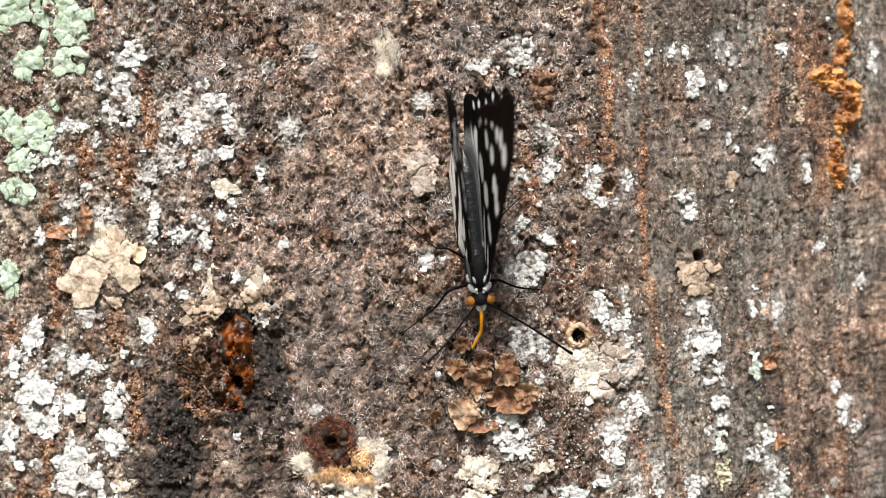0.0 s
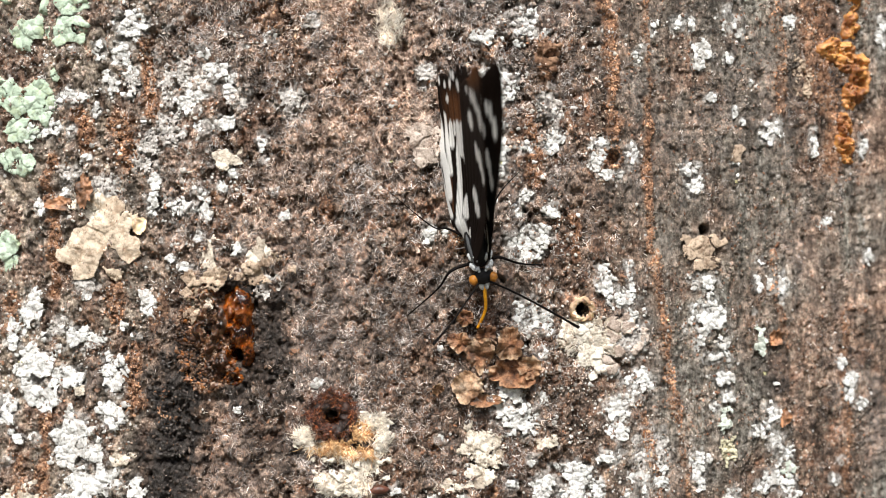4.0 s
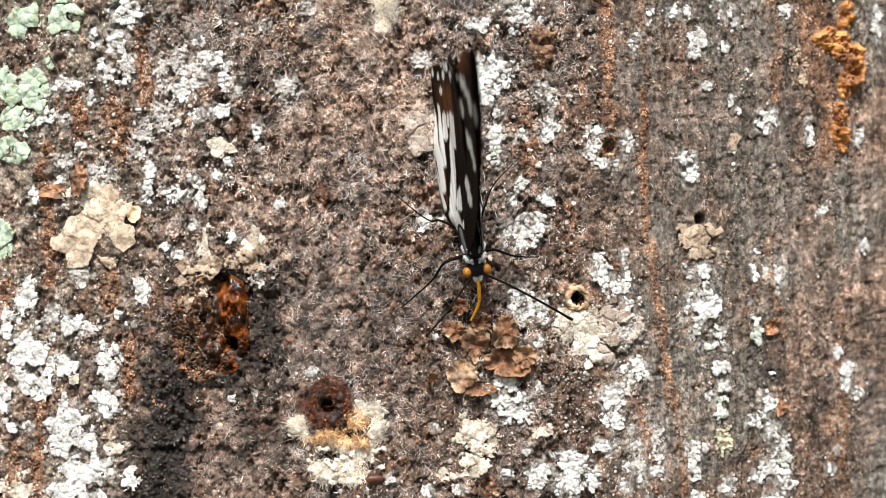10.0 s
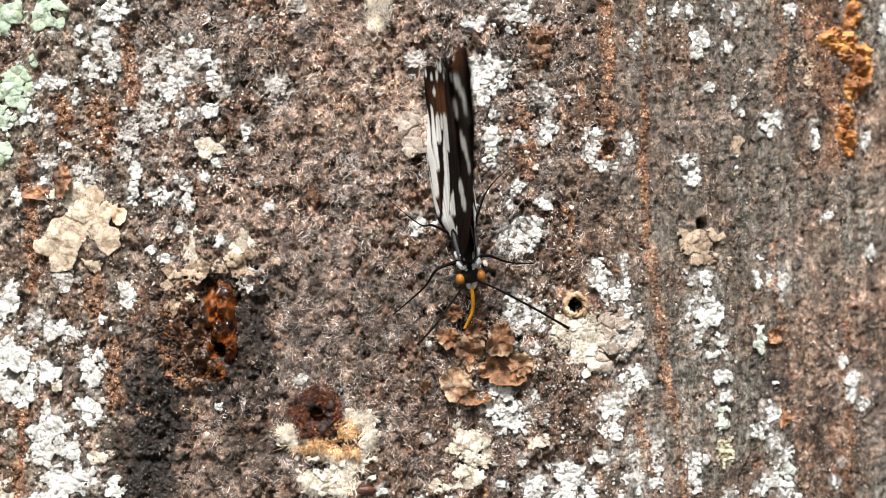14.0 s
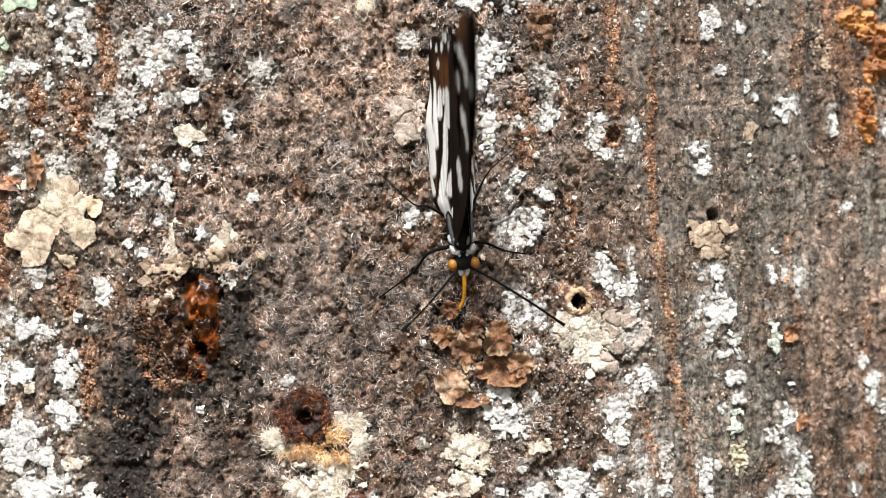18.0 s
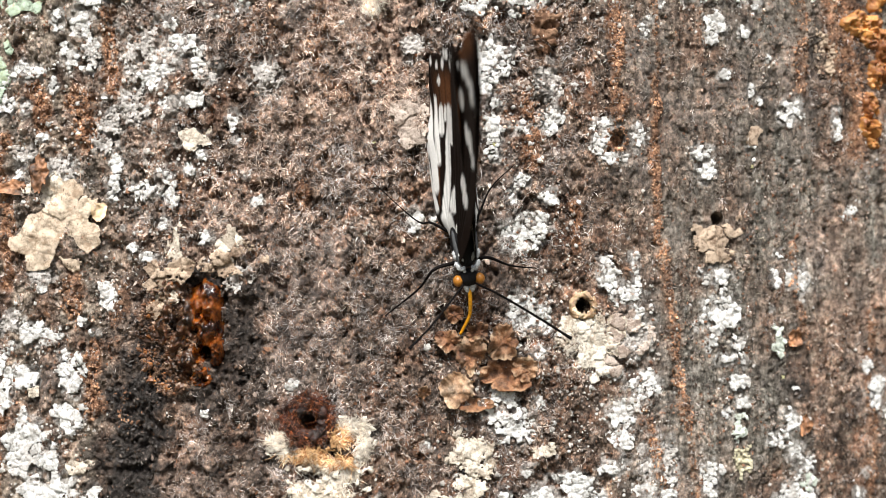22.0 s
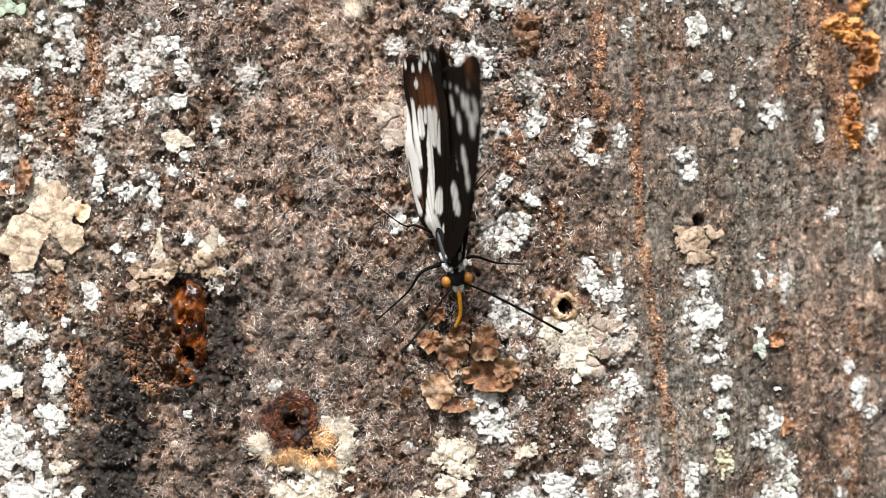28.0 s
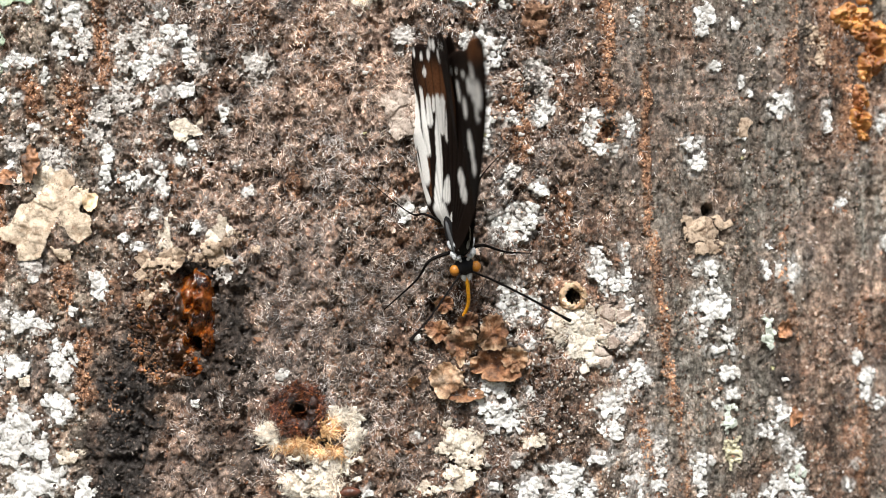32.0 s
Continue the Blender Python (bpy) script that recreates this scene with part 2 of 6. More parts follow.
def blotch(n, l, co):
    """Lighter, darker and ruddier patches of the bark, a few millimetres and a centimetre across."""
    small = ramp(n, l, noise_node(n, l, co, 330, 3, 0.6), [(0.34, (0.34, 0.325, 0.315)), (0.46, (0.94, 0.92, 0.91)), (0.56, (1.32, 1.28, 1.25)), (0.68, (2.4, 2.37, 2.35))])
    large = ramp(n, l, noise_node(n, l, co, 105, 3, 0.55), [(0.36, (0.84, 0.83, 0.83)), (0.5, (1.06, 1.05, 1.05)), (0.58, (1.2, 1.13, 1.08)), (0.68, (1.36, 1.35, 1.34))])
    return mix(n, l, 1.0, small, large, "MULTIPLY")


def bark_material():
    m, n, l, b = material("weathered_bark")
    co = n.new("ShaderNodeTexCoord").outputs["Object"]
    mp = n.new("ShaderNodeMapping")
    mp.inputs["Scale"].default_value = (1, 1, 0.6)
    l.new(co, mp.inputs[0])
    fine = noise_node(n, l, mp.outputs[0], 900, 6, 0.75)
    mid = noise_node(n, l, mp.outputs[0], 240, 5, 0.65)
    wide = noise_node(n, l, co, 60, 4, 0.6)

    def stored(name):
        at = n.new("ShaderNodeAttribute")
        at.attribute_name = name
        sep = n.new("ShaderNodeSeparateColor")
        l.new(at.outputs["Color"], sep.inputs[0])
        return sep.outputs

    own, stain, worn = stored("scale"), stored("stain"), stored("worn")
    big = ramp(n, l, own[0], [(0.0, (0.050, 0.040, 0.034)), (0.25, (0.155, 0.127, 0.108)), (0.45, (0.105, 0.080, 0.065)), (0.62, (0.24, 0.205, 0.18)), (0.8, (0.15, 0.092, 0.062)), (1.0, (0.30, 0.265, 0.235))])
    small = ramp(n, l, own[1], [(0.0, (0.036, 0.028, 0.024)), (0.3, (0.13, 0.105, 0.09)), (0.55, (0.20, 0.17, 0.15)), (0.75, (0.085, 0.062, 0.05)), (1.0, (0.36, 0.32, 0.285))])
    col = mix(n, l, 0.55, big, small)
    grain = ramp(n, l, fine, [(0.36, (0.22, 0.2, 0.19)), (0.47, (0.8, 0.77, 0.75)), (0.55, (1.15, 1.1, 1.05)), (0.66, (2.1, 1.95, 1.8))])
    col = mix(n, l, 1.0, col, grain, "MULTIPLY")
    dust = ramp(n, l, noise_node(n, l, co, 2300, 4, 0.75), [(0.38, (0.45, 0.43, 0.42)), (0.5, (1, 1, 1)), (0.62, (1.6, 1.55, 1.5))])
    col = mix(n, l, 1.0, col, dust, "MULTIPLY")
    tint = ramp(n, l, mid, [(0.38, (0.62, 0.56, 0.52)), (0.5, (1.0, 0.96, 0.93)), (0.60, (1.14, 1.03, 0.95)), (0.7, (1.3, 1.28, 1.24))])
    col = mix(n, l, 1.0, col, tint, "MULTIPLY")
    ruddy = ramp(n, l, noise_node(n, l, co, 150, 5, 0.7), [(0.50, (0, 0, 0)), (0.62, (0.45, 0.45, 0.45))])
    col = mix(n, l, ruddy, col, mix(n, l, 1.0, (0.20, 0.092, 0.05), grain, "MULTIPLY"))
    ashen = ramp(n, l, wide, [(0.48, (0, 0, 0)), (0.66, (0.3, 0.3, 0.3))])
    col = mix(n, l, ashen, col, (0.31, 0.295, 0.288))
    pink = ramp(n, l, fine, [(0.36, (0.10, 0.062, 0.048)), (0.5, (0.33, 0.235, 0.185)), (0.62, (0.62, 0.50, 0.41))])
    col = mix(n, l, worn[0], col, pink)
    tan = ramp(n, l, fine, [(0.36, (0.085, 0.072, 0.055)), (0.5, (0.225, 0.20, 0.165)), (0.63, (0.40, 0.37, 0.32))])
    col = mix(n, l, worn[1], col, tan)
    col = mix(n, l, 0.8, col, blotch(n, l, co), "MULTIPLY")
    rust = ramp(n, l, fine, [(0.36, (0.05, 0.02, 0.011)), (0.5, (0.24, 0.112, 0.056)), (0.64, (0.47, 0.27, 0.155))])
    col = mix(n, l, stain[0], col, rust)
    moss = ramp(n, l, fine, [(0.38, (0.048, 0.045, 0.039)), (0.5, (0.20, 0.19, 0.165)), (0.62, (0.46, 0.445, 0.405))])
    col = mix(n, l, stain[2], col, moss)
    tall = n.new("ShaderNodeMapping")
    tall.inputs["Scale"].default_value = (1, 1, 0.07)
    l.new(co, tall.inputs[0])
    runs = ramp(n, l, noise_node(n, l, tall.outputs[0], 420, 4, 0.65), [(0.36, (0.55, 0.53, 0.50)), (0.5, (1, 1, 1)), (0.64, (1.5, 1.47, 1.42))])
    col = mix(n, l, 0.75, col, runs, "MULTIPLY")
    bloom = ramp(n, l, fine, [(0.36, (0.16, 0.145, 0.13)), (0.5, (0.44, 0.43, 0.41)), (0.6, (0.72, 0.72, 0.70))])
    col = mix(n, l, own[2], col, bloom)
    wet = ramp(n, l, fine, [(0.38, (0.010, 0.008, 0.007)), (0.52, (0.034, 0.029, 0.026)), (0.66, (0.10, 0.088, 0.08))])
    col = mix(n, l, stain[1], col, wet)
    l.new(col, b.inputs["Base Color"])
    gl = n.new("ShaderNodeMapRange")
    gl.inputs[3].default_value, gl.inputs[4].default_value = 0.9, 0.4
    l.new(stain[1], gl.inputs[0])
    l.new(gl.outputs[0], b.inputs["Roughness"])
    b.inputs["Specular IOR Level"].default_value = 0.3
    bump(n, l, b, noise_node(n, l, co, 1700, 5, 0.75), 1.0, 0.0009)
    return m


def speckled(name, colours, scale=900, rough=0.85, relief_scale=2200, strength=0.5, spread=0.25, dist=0.0003, mottle=1.0):
    """Colours by the piece's own random number, grained, and blotched as the bark is from place to place."""
    m, n, l, b = material(name)
    co = n.new("ShaderNodeTexCoord").outputs["Object"]
    geo = n.new("ShaderNodeNewGeometry")
    k = len(colours)
    own = ramp(n, l, geo.outputs["Random Per Island"], [(i / max(1, k - 1), c) for i, c in enumerate(colours)])
    g = ramp(n, l, noise_node(n, l, co, scale, 5, 0.65), [(0.3, (1 - spread * 1.6,) * 3), (0.7, (1 + spread,) * 3)])
    l.new(mix(n, l, mottle, mix(n, l, 1.0, own, g, "MULTIPLY"), blotch(n, l, co), "MULTIPLY"), b.inputs["Base Color"])
    b.inputs["Roughness"].default_value = rough
    bump(n, l, b, noise_node(n, l, co, relief_scale, 3, 0.6), strength, dist)
    return m


def crust_material(name, dark, light, under, rough=0.9, scale=1300, soil=0.5):
    """Chalky areoles of slightly different shades, with soiled joints and specks."""
    m, n, l, b = material(name)
    co = n.new("ShaderNodeTexCoord").outputs["Object"]
    at = n.new("ShaderNodeAttribute")
    at.attribute_name = "patch"
    sep = n.new("ShaderNodeSeparateColor")
    l.new(at.outputs["Color"], sep.inputs[0])
    mid = tuple(0.35 * a + 0.65 * c for a, c in zip(dark, light))
    col = ramp(n, l, sep.outputs[0], [(0.0, dark), (0.25, light), (0.5, mid), (0.65, light), (1.0, tuple(min(0.86, c * 1.12) for c in light))])
    g = ramp(n, l, noise_node(n, l, co, scale, 5, 0.7), [(0.36, (0.45, 0.43, 0.40)), (0.47, (0.92, 0.91, 0.9)), (0.62, (1.12, 1.12, 1.12))])
    col = mix(n, l, 1.0, col, g, "MULTIPLY")
    specks = ramp(n, l, noise_node(n, l, co, 330, 6, 0.75), [(0.52, (0, 0, 0)), (0.60, (soil, soil, soil))])
    col = mix(n, l, specks, col, under)
    l.new(col, b.inputs["Base Color"])
    b.inputs["Roughness"].default_value = rough
    b.inputs["Specular IOR Level"].default_value = 0.2
    bump(n, l, b, noise_node(n, l, co, 2600, 4, 0.7), 0.6, 0.0004)
    return m


BARK = bark_material()
WHITE_CRUST = crust_material("white_crust", (0.48, 0.48, 0.47), (0.69, 0.70, 0.695), (0.36, 0.33, 0.30), soil=0.5)
GREY_CRUST = crust_material("grey_crust", (0.30, 0.28, 0.265), (0.54, 0.52, 0.50), (0.20, 0.165, 0.14), soil=0.7)
CREAM_CRUST = crust_material("cream_crust", (0.42, 0.36, 0.29), (0.68, 0.62, 0.53), (0.28, 0.22, 0.16), soil=0.7)
GREEN_CRUST = crust_material("pale_green_crust", (0.34, 0.43, 0.33), (0.45, 0.56, 0.45), (0.40, 0.46, 0.24), scale=500, soil=0.4)
MINT_CRUST = crust_material("blue_green_crust", (0.46, 0.52, 0.46), (0.58, 0.64, 0.58), (0.34, 0.38, 0.32), scale=900, soil=0.4)
YELLOW_CRUST = crust_material("yellow_green_crust", (0.48, 0.45, 0.30), (0.60, 0.57, 0.42), (0.30, 0.27, 0.18), scale=900, soil=0.5)
EGG_CRUST = crust_material("egg_yellow_crust", (0.42, 0.41, 0.19), (0.54, 0.54, 0.30), (0.40, 0.34, 0.10), soil=0.3)
TORN_CRUST = crust_material("torn_wood_crust", (0.50, 0.43, 0.35), (0.74, 0.70, 0.62), (0.34, 0.26, 0.19), soil=0.7)
STAINED_CRUST = crust_material("stained_wood_crust", (0.20, 0.085, 0.03), (0.47, 0.29, 0.14), (0.12, 0.045, 0.016), soil=0.95)
SCAB_CRUST = crust_material("tan_bark_scab", (0.26, 0.19, 0.14), (0.48, 0.38, 0.29), (0.18, 0.12, 0.08), soil=0.85)
BROWN_SCAB = crust_material("brown_bark_scab", (0.12, 0.06, 0.035), (0.30, 0.185, 0.12), (0.10, 0.05, 0.03), soil=0.8)
TAN_PLATE = crust_material("pinkish_tan_plate", (0.34, 0.275, 0.235), (0.53, 0.455, 0.40), (0.24, 0.18, 0.145), soil=0.85)
TAN_CRUST = crust_material("tan_crust", (0.46, 0.37, 0.28), (0.62, 0.52, 0.41), (0.36, 0.26, 0.18), scale=700, soil=0.8)
WHITE_LICHEN = speckled("white_crust_lichen", [(0.38, 0.36, 0.33), (0.60, 0.60, 0.58), (0.68, 0.68, 0.67), (0.47, 0.44, 0.40), (0.64, 0.64, 0.63)], 1500, strength=0.9, spread=0.35, dist=0.0005, mottle=0.3)
TAN_FLAKE = speckled("tan_paper_bark", [(0.55, 0.42, 0.27), (0.62, 0.50, 0.34)], 350, spread=0.3)
HUSK = speckled("seed_husk_shell", [(0.055, 0.022, 0.016), (0.085, 0.035, 0.022)], 700, 0.3)
RUST_CHIP = speckled("rusty_bark_chip", [(0.24, 0.105, 0.05), (0.37, 0.20, 0.11)], 300, 0.6, spread=0.6)
FIBRE = speckled("bark_fibre", [(0.24, 0.22, 0.215), (0.53, 0.515, 0.505), (0.15, 0.132, 0.128), (0.66, 0.645, 0.63), (0.34, 0.312, 0.30), (0.09, 0.076, 0.072), (0.43, 0.405, 0.39)], 500)
TAWNY_FIBRE = speckled("tawny_bark_fibre", [(0.34, 0.235, 0.18), (0.60, 0.515, 0.455), (0.25, 0.155, 0.11), (0.72, 0.665, 0.61), (0.46, 0.345, 0.275), (0.17, 0.105, 0.078), (0.61, 0.53, 0.475)], 500)
DULL_FIBRE = speckled("dull_bark_fibre", [(0.08, 0.064, 0.058), (0.19, 0.16, 0.148), (0.04, 0.031, 0.028), (0.29, 0.26, 0.243), (0.14, 0.085, 0.06), (0.42, 0.39, 0.365), (0.09, 0.072, 0.064)], 500)
PALE_FIBRE = speckled("pale_wood_fibre", [(0.62, 0.54, 0.43), (0.82, 0.79, 0.71), (0.74, 0.68, 0.58), (0.46, 0.38, 0.29)], 500, mottle=0.5)
CRUMB = speckled("bark_crumb", [(0.05, 0.038, 0.03), (0.24, 0.20, 0.17), (0.11, 0.08, 0.06), (0.36, 0.32, 0.28), (0.21, 0.10, 0.055), (0.07, 0.05, 0.04)], 1200)
STICKY_CRUMB = speckled("sticky_amber_crumb", [(0.02, 0.012, 0.009), (0.10, 0.045, 0.022), (0.04, 0.025, 0.018), (0.22, 0.085, 0.022), (0.12, 0.08, 0.055), (0.26, 0.18, 0.125), (0.05, 0.028, 0.018)], 900, 0.4)
OLIVE_CRUMB = speckled("olive_bark_grain", [(0.06, 0.052, 0.04), (0.28, 0.26, 0.21), (0.15, 0.135, 0.105), (0.31, 0.29, 0.25), (0.10, 0.085, 0.065), (0.22, 0.20, 0.155)], 1200)
WET_CRUMB = speckled("wet_black_crumb", [(0.016, 0.013, 0.012), (0.06, 0.05, 0.045), (0.03, 0.024, 0.021), (0.10, 0.065, 0.045)], 1200, 0.45)
PALE_PLATE = speckled("pale_bark_plate", [(0.36, 0.31, 0.275), (0.22, 0.175, 0.145), (0.48, 0.43, 0.39), (0.34, 0.245, 0.19), (0.28, 0.235, 0.21), (0.42, 0.33, 0.27)], 1100, spread=0.4)
DARK_PLATE = speckled("dark_bark_plate", [(0.10, 0.075, 0.06), (0.22, 0.11, 0.06), (0.15, 0.12, 0.10), (0.07, 0.05, 0.04), (0.27, 0.15, 0.09)], 1100, spread=0.4)
RUST_CRUMB = speckled("rust_crumb", [(0.05, 0.025, 0.016), (0.25, 0.14, 0.085), (0.16, 0.078, 0.043), (0.42, 0.27, 0.17), (0.30, 0.15, 0.08)], 1200)


def dry_lichen_material():
    """Brown in broad blotches that fade to tan, finely grained."""
    m, n, l, b = material("dry_lichen")
    co = n.new("ShaderNodeTexCoord").outputs["Object"]
    at = n.new("ShaderNodeAttribute")
    at.attribute_name = "patch"
    brown = ramp(n, l, noise_node(n, l, co, 260, 5, 0.7), [(0.36, (0.045, 0.019, 0.010)), (0.48, (0.17, 0.070, 0.030)), (0.58, (0.30, 0.145, 0.068)), (0.68, (0.46, 0.32, 0.21))])
    straw = ramp(n, l, noise_node(n, l, co, 300, 5, 0.7), [(0.36, (0.22, 0.125, 0.065)), (0.5, (0.46, 0.325, 0.205)), (0.64, (0.66, 0.55, 0.41))])
    col = mix(n, l, at.outputs["Fac"], brown, straw)
    grain = ramp(n, l, noise_node(n, l, co, 1300, 5, 0.7), [(0.35, (0.5, 0.47, 0.45)), (0.5, (1, 1, 1)), (0.65, (1.2, 1.18, 1.15))])
    l.new(mix(n, l, 1.0, col, grain, "MULTIPLY"), b.inputs["Base Color"])
    b.inputs["Roughness"].default_value = 0.7
    bump(n, l, b, noise_node(n, l, co, 1500, 4, 0.65), 0.7, 0.0005)
    return m


DRY_LICHEN = dry_lichen_material()


def resin_material(name, dark, light, rough=0.25):
    m, n, l, b = material(name)
    co = n.new("ShaderNodeTexCoord").outputs["Object"]
    l.new(ramp(n, l, noise_node(n, l, co, 320, 5, 0.6), [(0.40, dark), (0.68, light)]), b.inputs["Base Color"])
    b.inputs["Roughness"].default_value = rough
    b.inputs["Subsurface Weight"].default_value = 0.25
    b.inputs["Subsurface Radius"].default_value = (0.002, 0.0008, 0.0003)
    bump(n, l, b, noise_node(n, l, co, 1500, 3, 0.6), 0.5, 0.0004)
    return m


RESIN = resin_material("dark_amber_resin", (0.014, 0.004, 0.0015), (0.27, 0.072, 0.010), 0.1)
GRIT = resin_material("brown_sticky_grit", (0.016, 0.009, 0.006), (0.15, 0.066, 0.03), 0.35)
SCAB_GRIT = resin_material("tan_grit", (0.14, 0.09, 0.06), (0.42, 0.32, 0.24), 0.8)
FRASS = resin_material("maroon_frass", (0.008, 0.003, 0.002), (0.055, 0.016, 0.007), 0.6)
GUM = resin_material("pale_orange_gum", (0.20, 0.07, 0.02), (0.62, 0.30, 0.085), 0.5)
PALE_WOOD = resin_material("pale_bored_wood", (0.24, 0.14, 0.07), (0.52, 0.39, 0.26), 0.8)


def plain(name, colour, rough=0.6, scale=2500, strength=0.3, sheen=0.0, gloss=0.5):
    m, n, l, b = material(name)
    co = n.new("ShaderNodeTexCoord").outputs["Object"]
    g = ramp(n, l, noise_node(n, l, co, scale, 3, 0.6), [(0.3, tuple(c * 0.6 for c in colour)), (0.7, tuple(min(1, c * 1.35) for c in colour))])
    l.new(g, b.inputs["Base Color"])
    b.inputs["Roughness"].default_value = rough
    b.inputs["Sheen Weight"].default_value = sheen
    b.inputs["Specular IOR Level"].default_value = gloss
    bump(n, l, b, noise_node(n, l, co, scale * 1.6, 2, 0.6), strength, 0.0002)
    return m


FUR = plain("black_fur", (0.007, 0.007, 0.008), 0.6, 3500, 0.8, 0.0, 0.2)
ASH_FUR = plain("ash_grey_scales", (0.07, 0.075, 0.08), 0.6, 3500, 0.7)
ABDOMEN = plain("dark_grey_abdomen", (0.018, 0.019, 0.021), 0.33, 900, 1.0, 0.0)
BLACK_SHELL = plain("black_shell", (0.005, 0.004, 0.0037), 0.7, 2500, 0.3, 0.0, 0.08)
EYE = plain("orange_eye", (0.38, 0.15, 0.018), 0.4, 4000, 0.1)
TONGUE = plain("orange_tongue", (0.80, 0.34, 0.012), 0.4, 2500, 0.2)
WHITE_TUFT = plain("white_tuft", (0.55, 0.57, 0.59), 0.8, 3500, 0.6)


def wing_material():
    """Scales: a white pigment share and a brown share, stored on the wing."""
    m, n, l, b = material("wing_scales")
    co = n.new("ShaderNodeTexCoord").outputs["Object"]
    at = n.new("ShaderNodeAttribute")
    at.attribute_name = "scales"
    sep = n.new("ShaderNodeSeparateColor")
    l.new(at.outputs["Color"], sep.inputs[0])
    grain = noise_node(n, l, co, 3000, 3, 0.6)
    black = ramp(n, l, grain, [(0.3, (0.002, 0.0018, 0.0018)), (0.7, (0.0068, 0.0055, 0.005))])
    brown = ramp(n, l, grain, [(0.3, (0.075, 0.028, 0.011)), (0.7, (0.17, 0.070, 0.028))])
    white = ramp(n, l, grain, [(0.3, (0.76, 0.76, 0.74)), (0.7, (0.88, 0.88, 0.86))])
    ash = ramp(n, l, grain, [(0.3, (0.30, 0.31, 0.32)), (0.7, (0.58, 0.60, 0.62))])
    col = mix(n, l, sep.outputs[1], black, brown)
    col = mix(n, l, sep.outputs[2], col, ash)
    col = mix(n, l, sep.outputs[0], col, white)
    l.new(col, b.inputs["Base Color"])
    b.inputs["Roughness"].default_value = 0.7
    b.inputs["Specular IOR Level"].default_value = 0.05
    bump(n, l, b, grain, 0.3, 0.0001)
    return m


WING = wing_material()

m_, n_, l_, b_ = material("forest_soil")
c_ = n_.new("ShaderNodeTexCoord").outputs["Object"]
l_.new(ramp(n_, l_, noise_node(n_, l_, c_, 9, 8, 0.7), [(0.3, (0.035, 0.028, 0.02)), (0.55, (0.10, 0.09, 0.05)), (0.75, (0.07, 0.10, 0.035))]), b_.inputs["Base Color"])
b_.inputs["Roughness"].default_value = 0.95
SOIL = m_


# ---------------------------------------------------------------- mesh helpers
def mesh_from(name, verts, faces, mat, smooth_shade=True):
    """A mesh from arrays: verts (n, 3), faces (m, 3 or 4), or a list of such face arrays."""
    me = bpy.data.meshes.new(name)
    faces = faces if isinstance(faces, list) else [faces]
    verts = np.asarray(verts, np.float32)
    loops = np.concatenate([f.ravel() for f in faces]).astype(np.int32)
    sizes = np.concatenate([np.full(len(f), f.shape[1]) for f in faces]).astype(np.int32)
    me.vertices.add(len(verts))
    me.vertices.foreach_set("co", verts.ravel())
    me.loops.add(len(loops))
    me.loops.foreach_set("vertex_index", loops)
    me.polygons.add(len(sizes))
    me.polygons.foreach_set("loop_start", np.concatenate([[0], np.cumsum(sizes)[:-1]]).astype(np.int32))
    me.polygons.foreach_set("use_smooth", np.full(len(sizes), smooth_shade))
    me.update(calc_edges=True)
    me.validate()
    me.materials.append(mat)
    return me


def grid_faces(rows, cols, wrap=False):
    i = np.arange(rows - 1)[:, None]
    j = np.arange(cols if wrap else cols - 1)[None, :]
    k = (j + 1) % cols
    return np.stack([i * cols + j, i * cols + k, (i + 1) * cols + k, (i + 1) * cols + j], -1).reshape(-1, 4)


def child(name, me, parent, label=""):
    ob = new(name, me)
    ob.parent = parent
    return tagged(ob, label) if label else ob


def colours_on(me, name, rgb):
    a = me.color_attributes.new(name, "FLOAT_COLOR", "POINT")
    a.data.foreach_set("color", np.column_stack([rgb, np.ones(len(rgb))]).astype(np.float32).ravel())


# ---------------------------------------------------------------- where the lichens sit: s, z, width, height in mm
WHITE_NW = [(-58.6, 40.9, 5.9, 5.9), (-60.4, 35.3, 4.3, 5.6), (-71.2, 26.4, 5.9, 3.4), (-75.0, 25.5, 2.0, 2.5), (-62.8, 29.2, 3.8, 3.8), (-43.4, 35.1, 2.9, 2.9), (-41.1, 30.9, 5.6, 3.8),
            (-38.4, 28.7, 2.7, 5.2), (-44.9, 27.8, 5.6, 5.4), (-46.6, 24.9, 5.0, 4.5), (-43.5, 19.6, 4.7, 3.6), (-39.4, 21.1, 5.0, 2.9), (-32.2, 17.1, 2.5, 3.6), (-31.8, 13.7, 1.6, 1.4),
            (-54.2, 9.4, 2.9, 3.4), (-54.4, 5.4, 2.5, 5.0), (-45.5, 7.6, 2.7, 2.5), (-47.9, 4.3, 6.1, 3.1), (-43.5, 4.3, 2.7, 5.6), (-40.2, 8.1, 2.7, 2.5)]
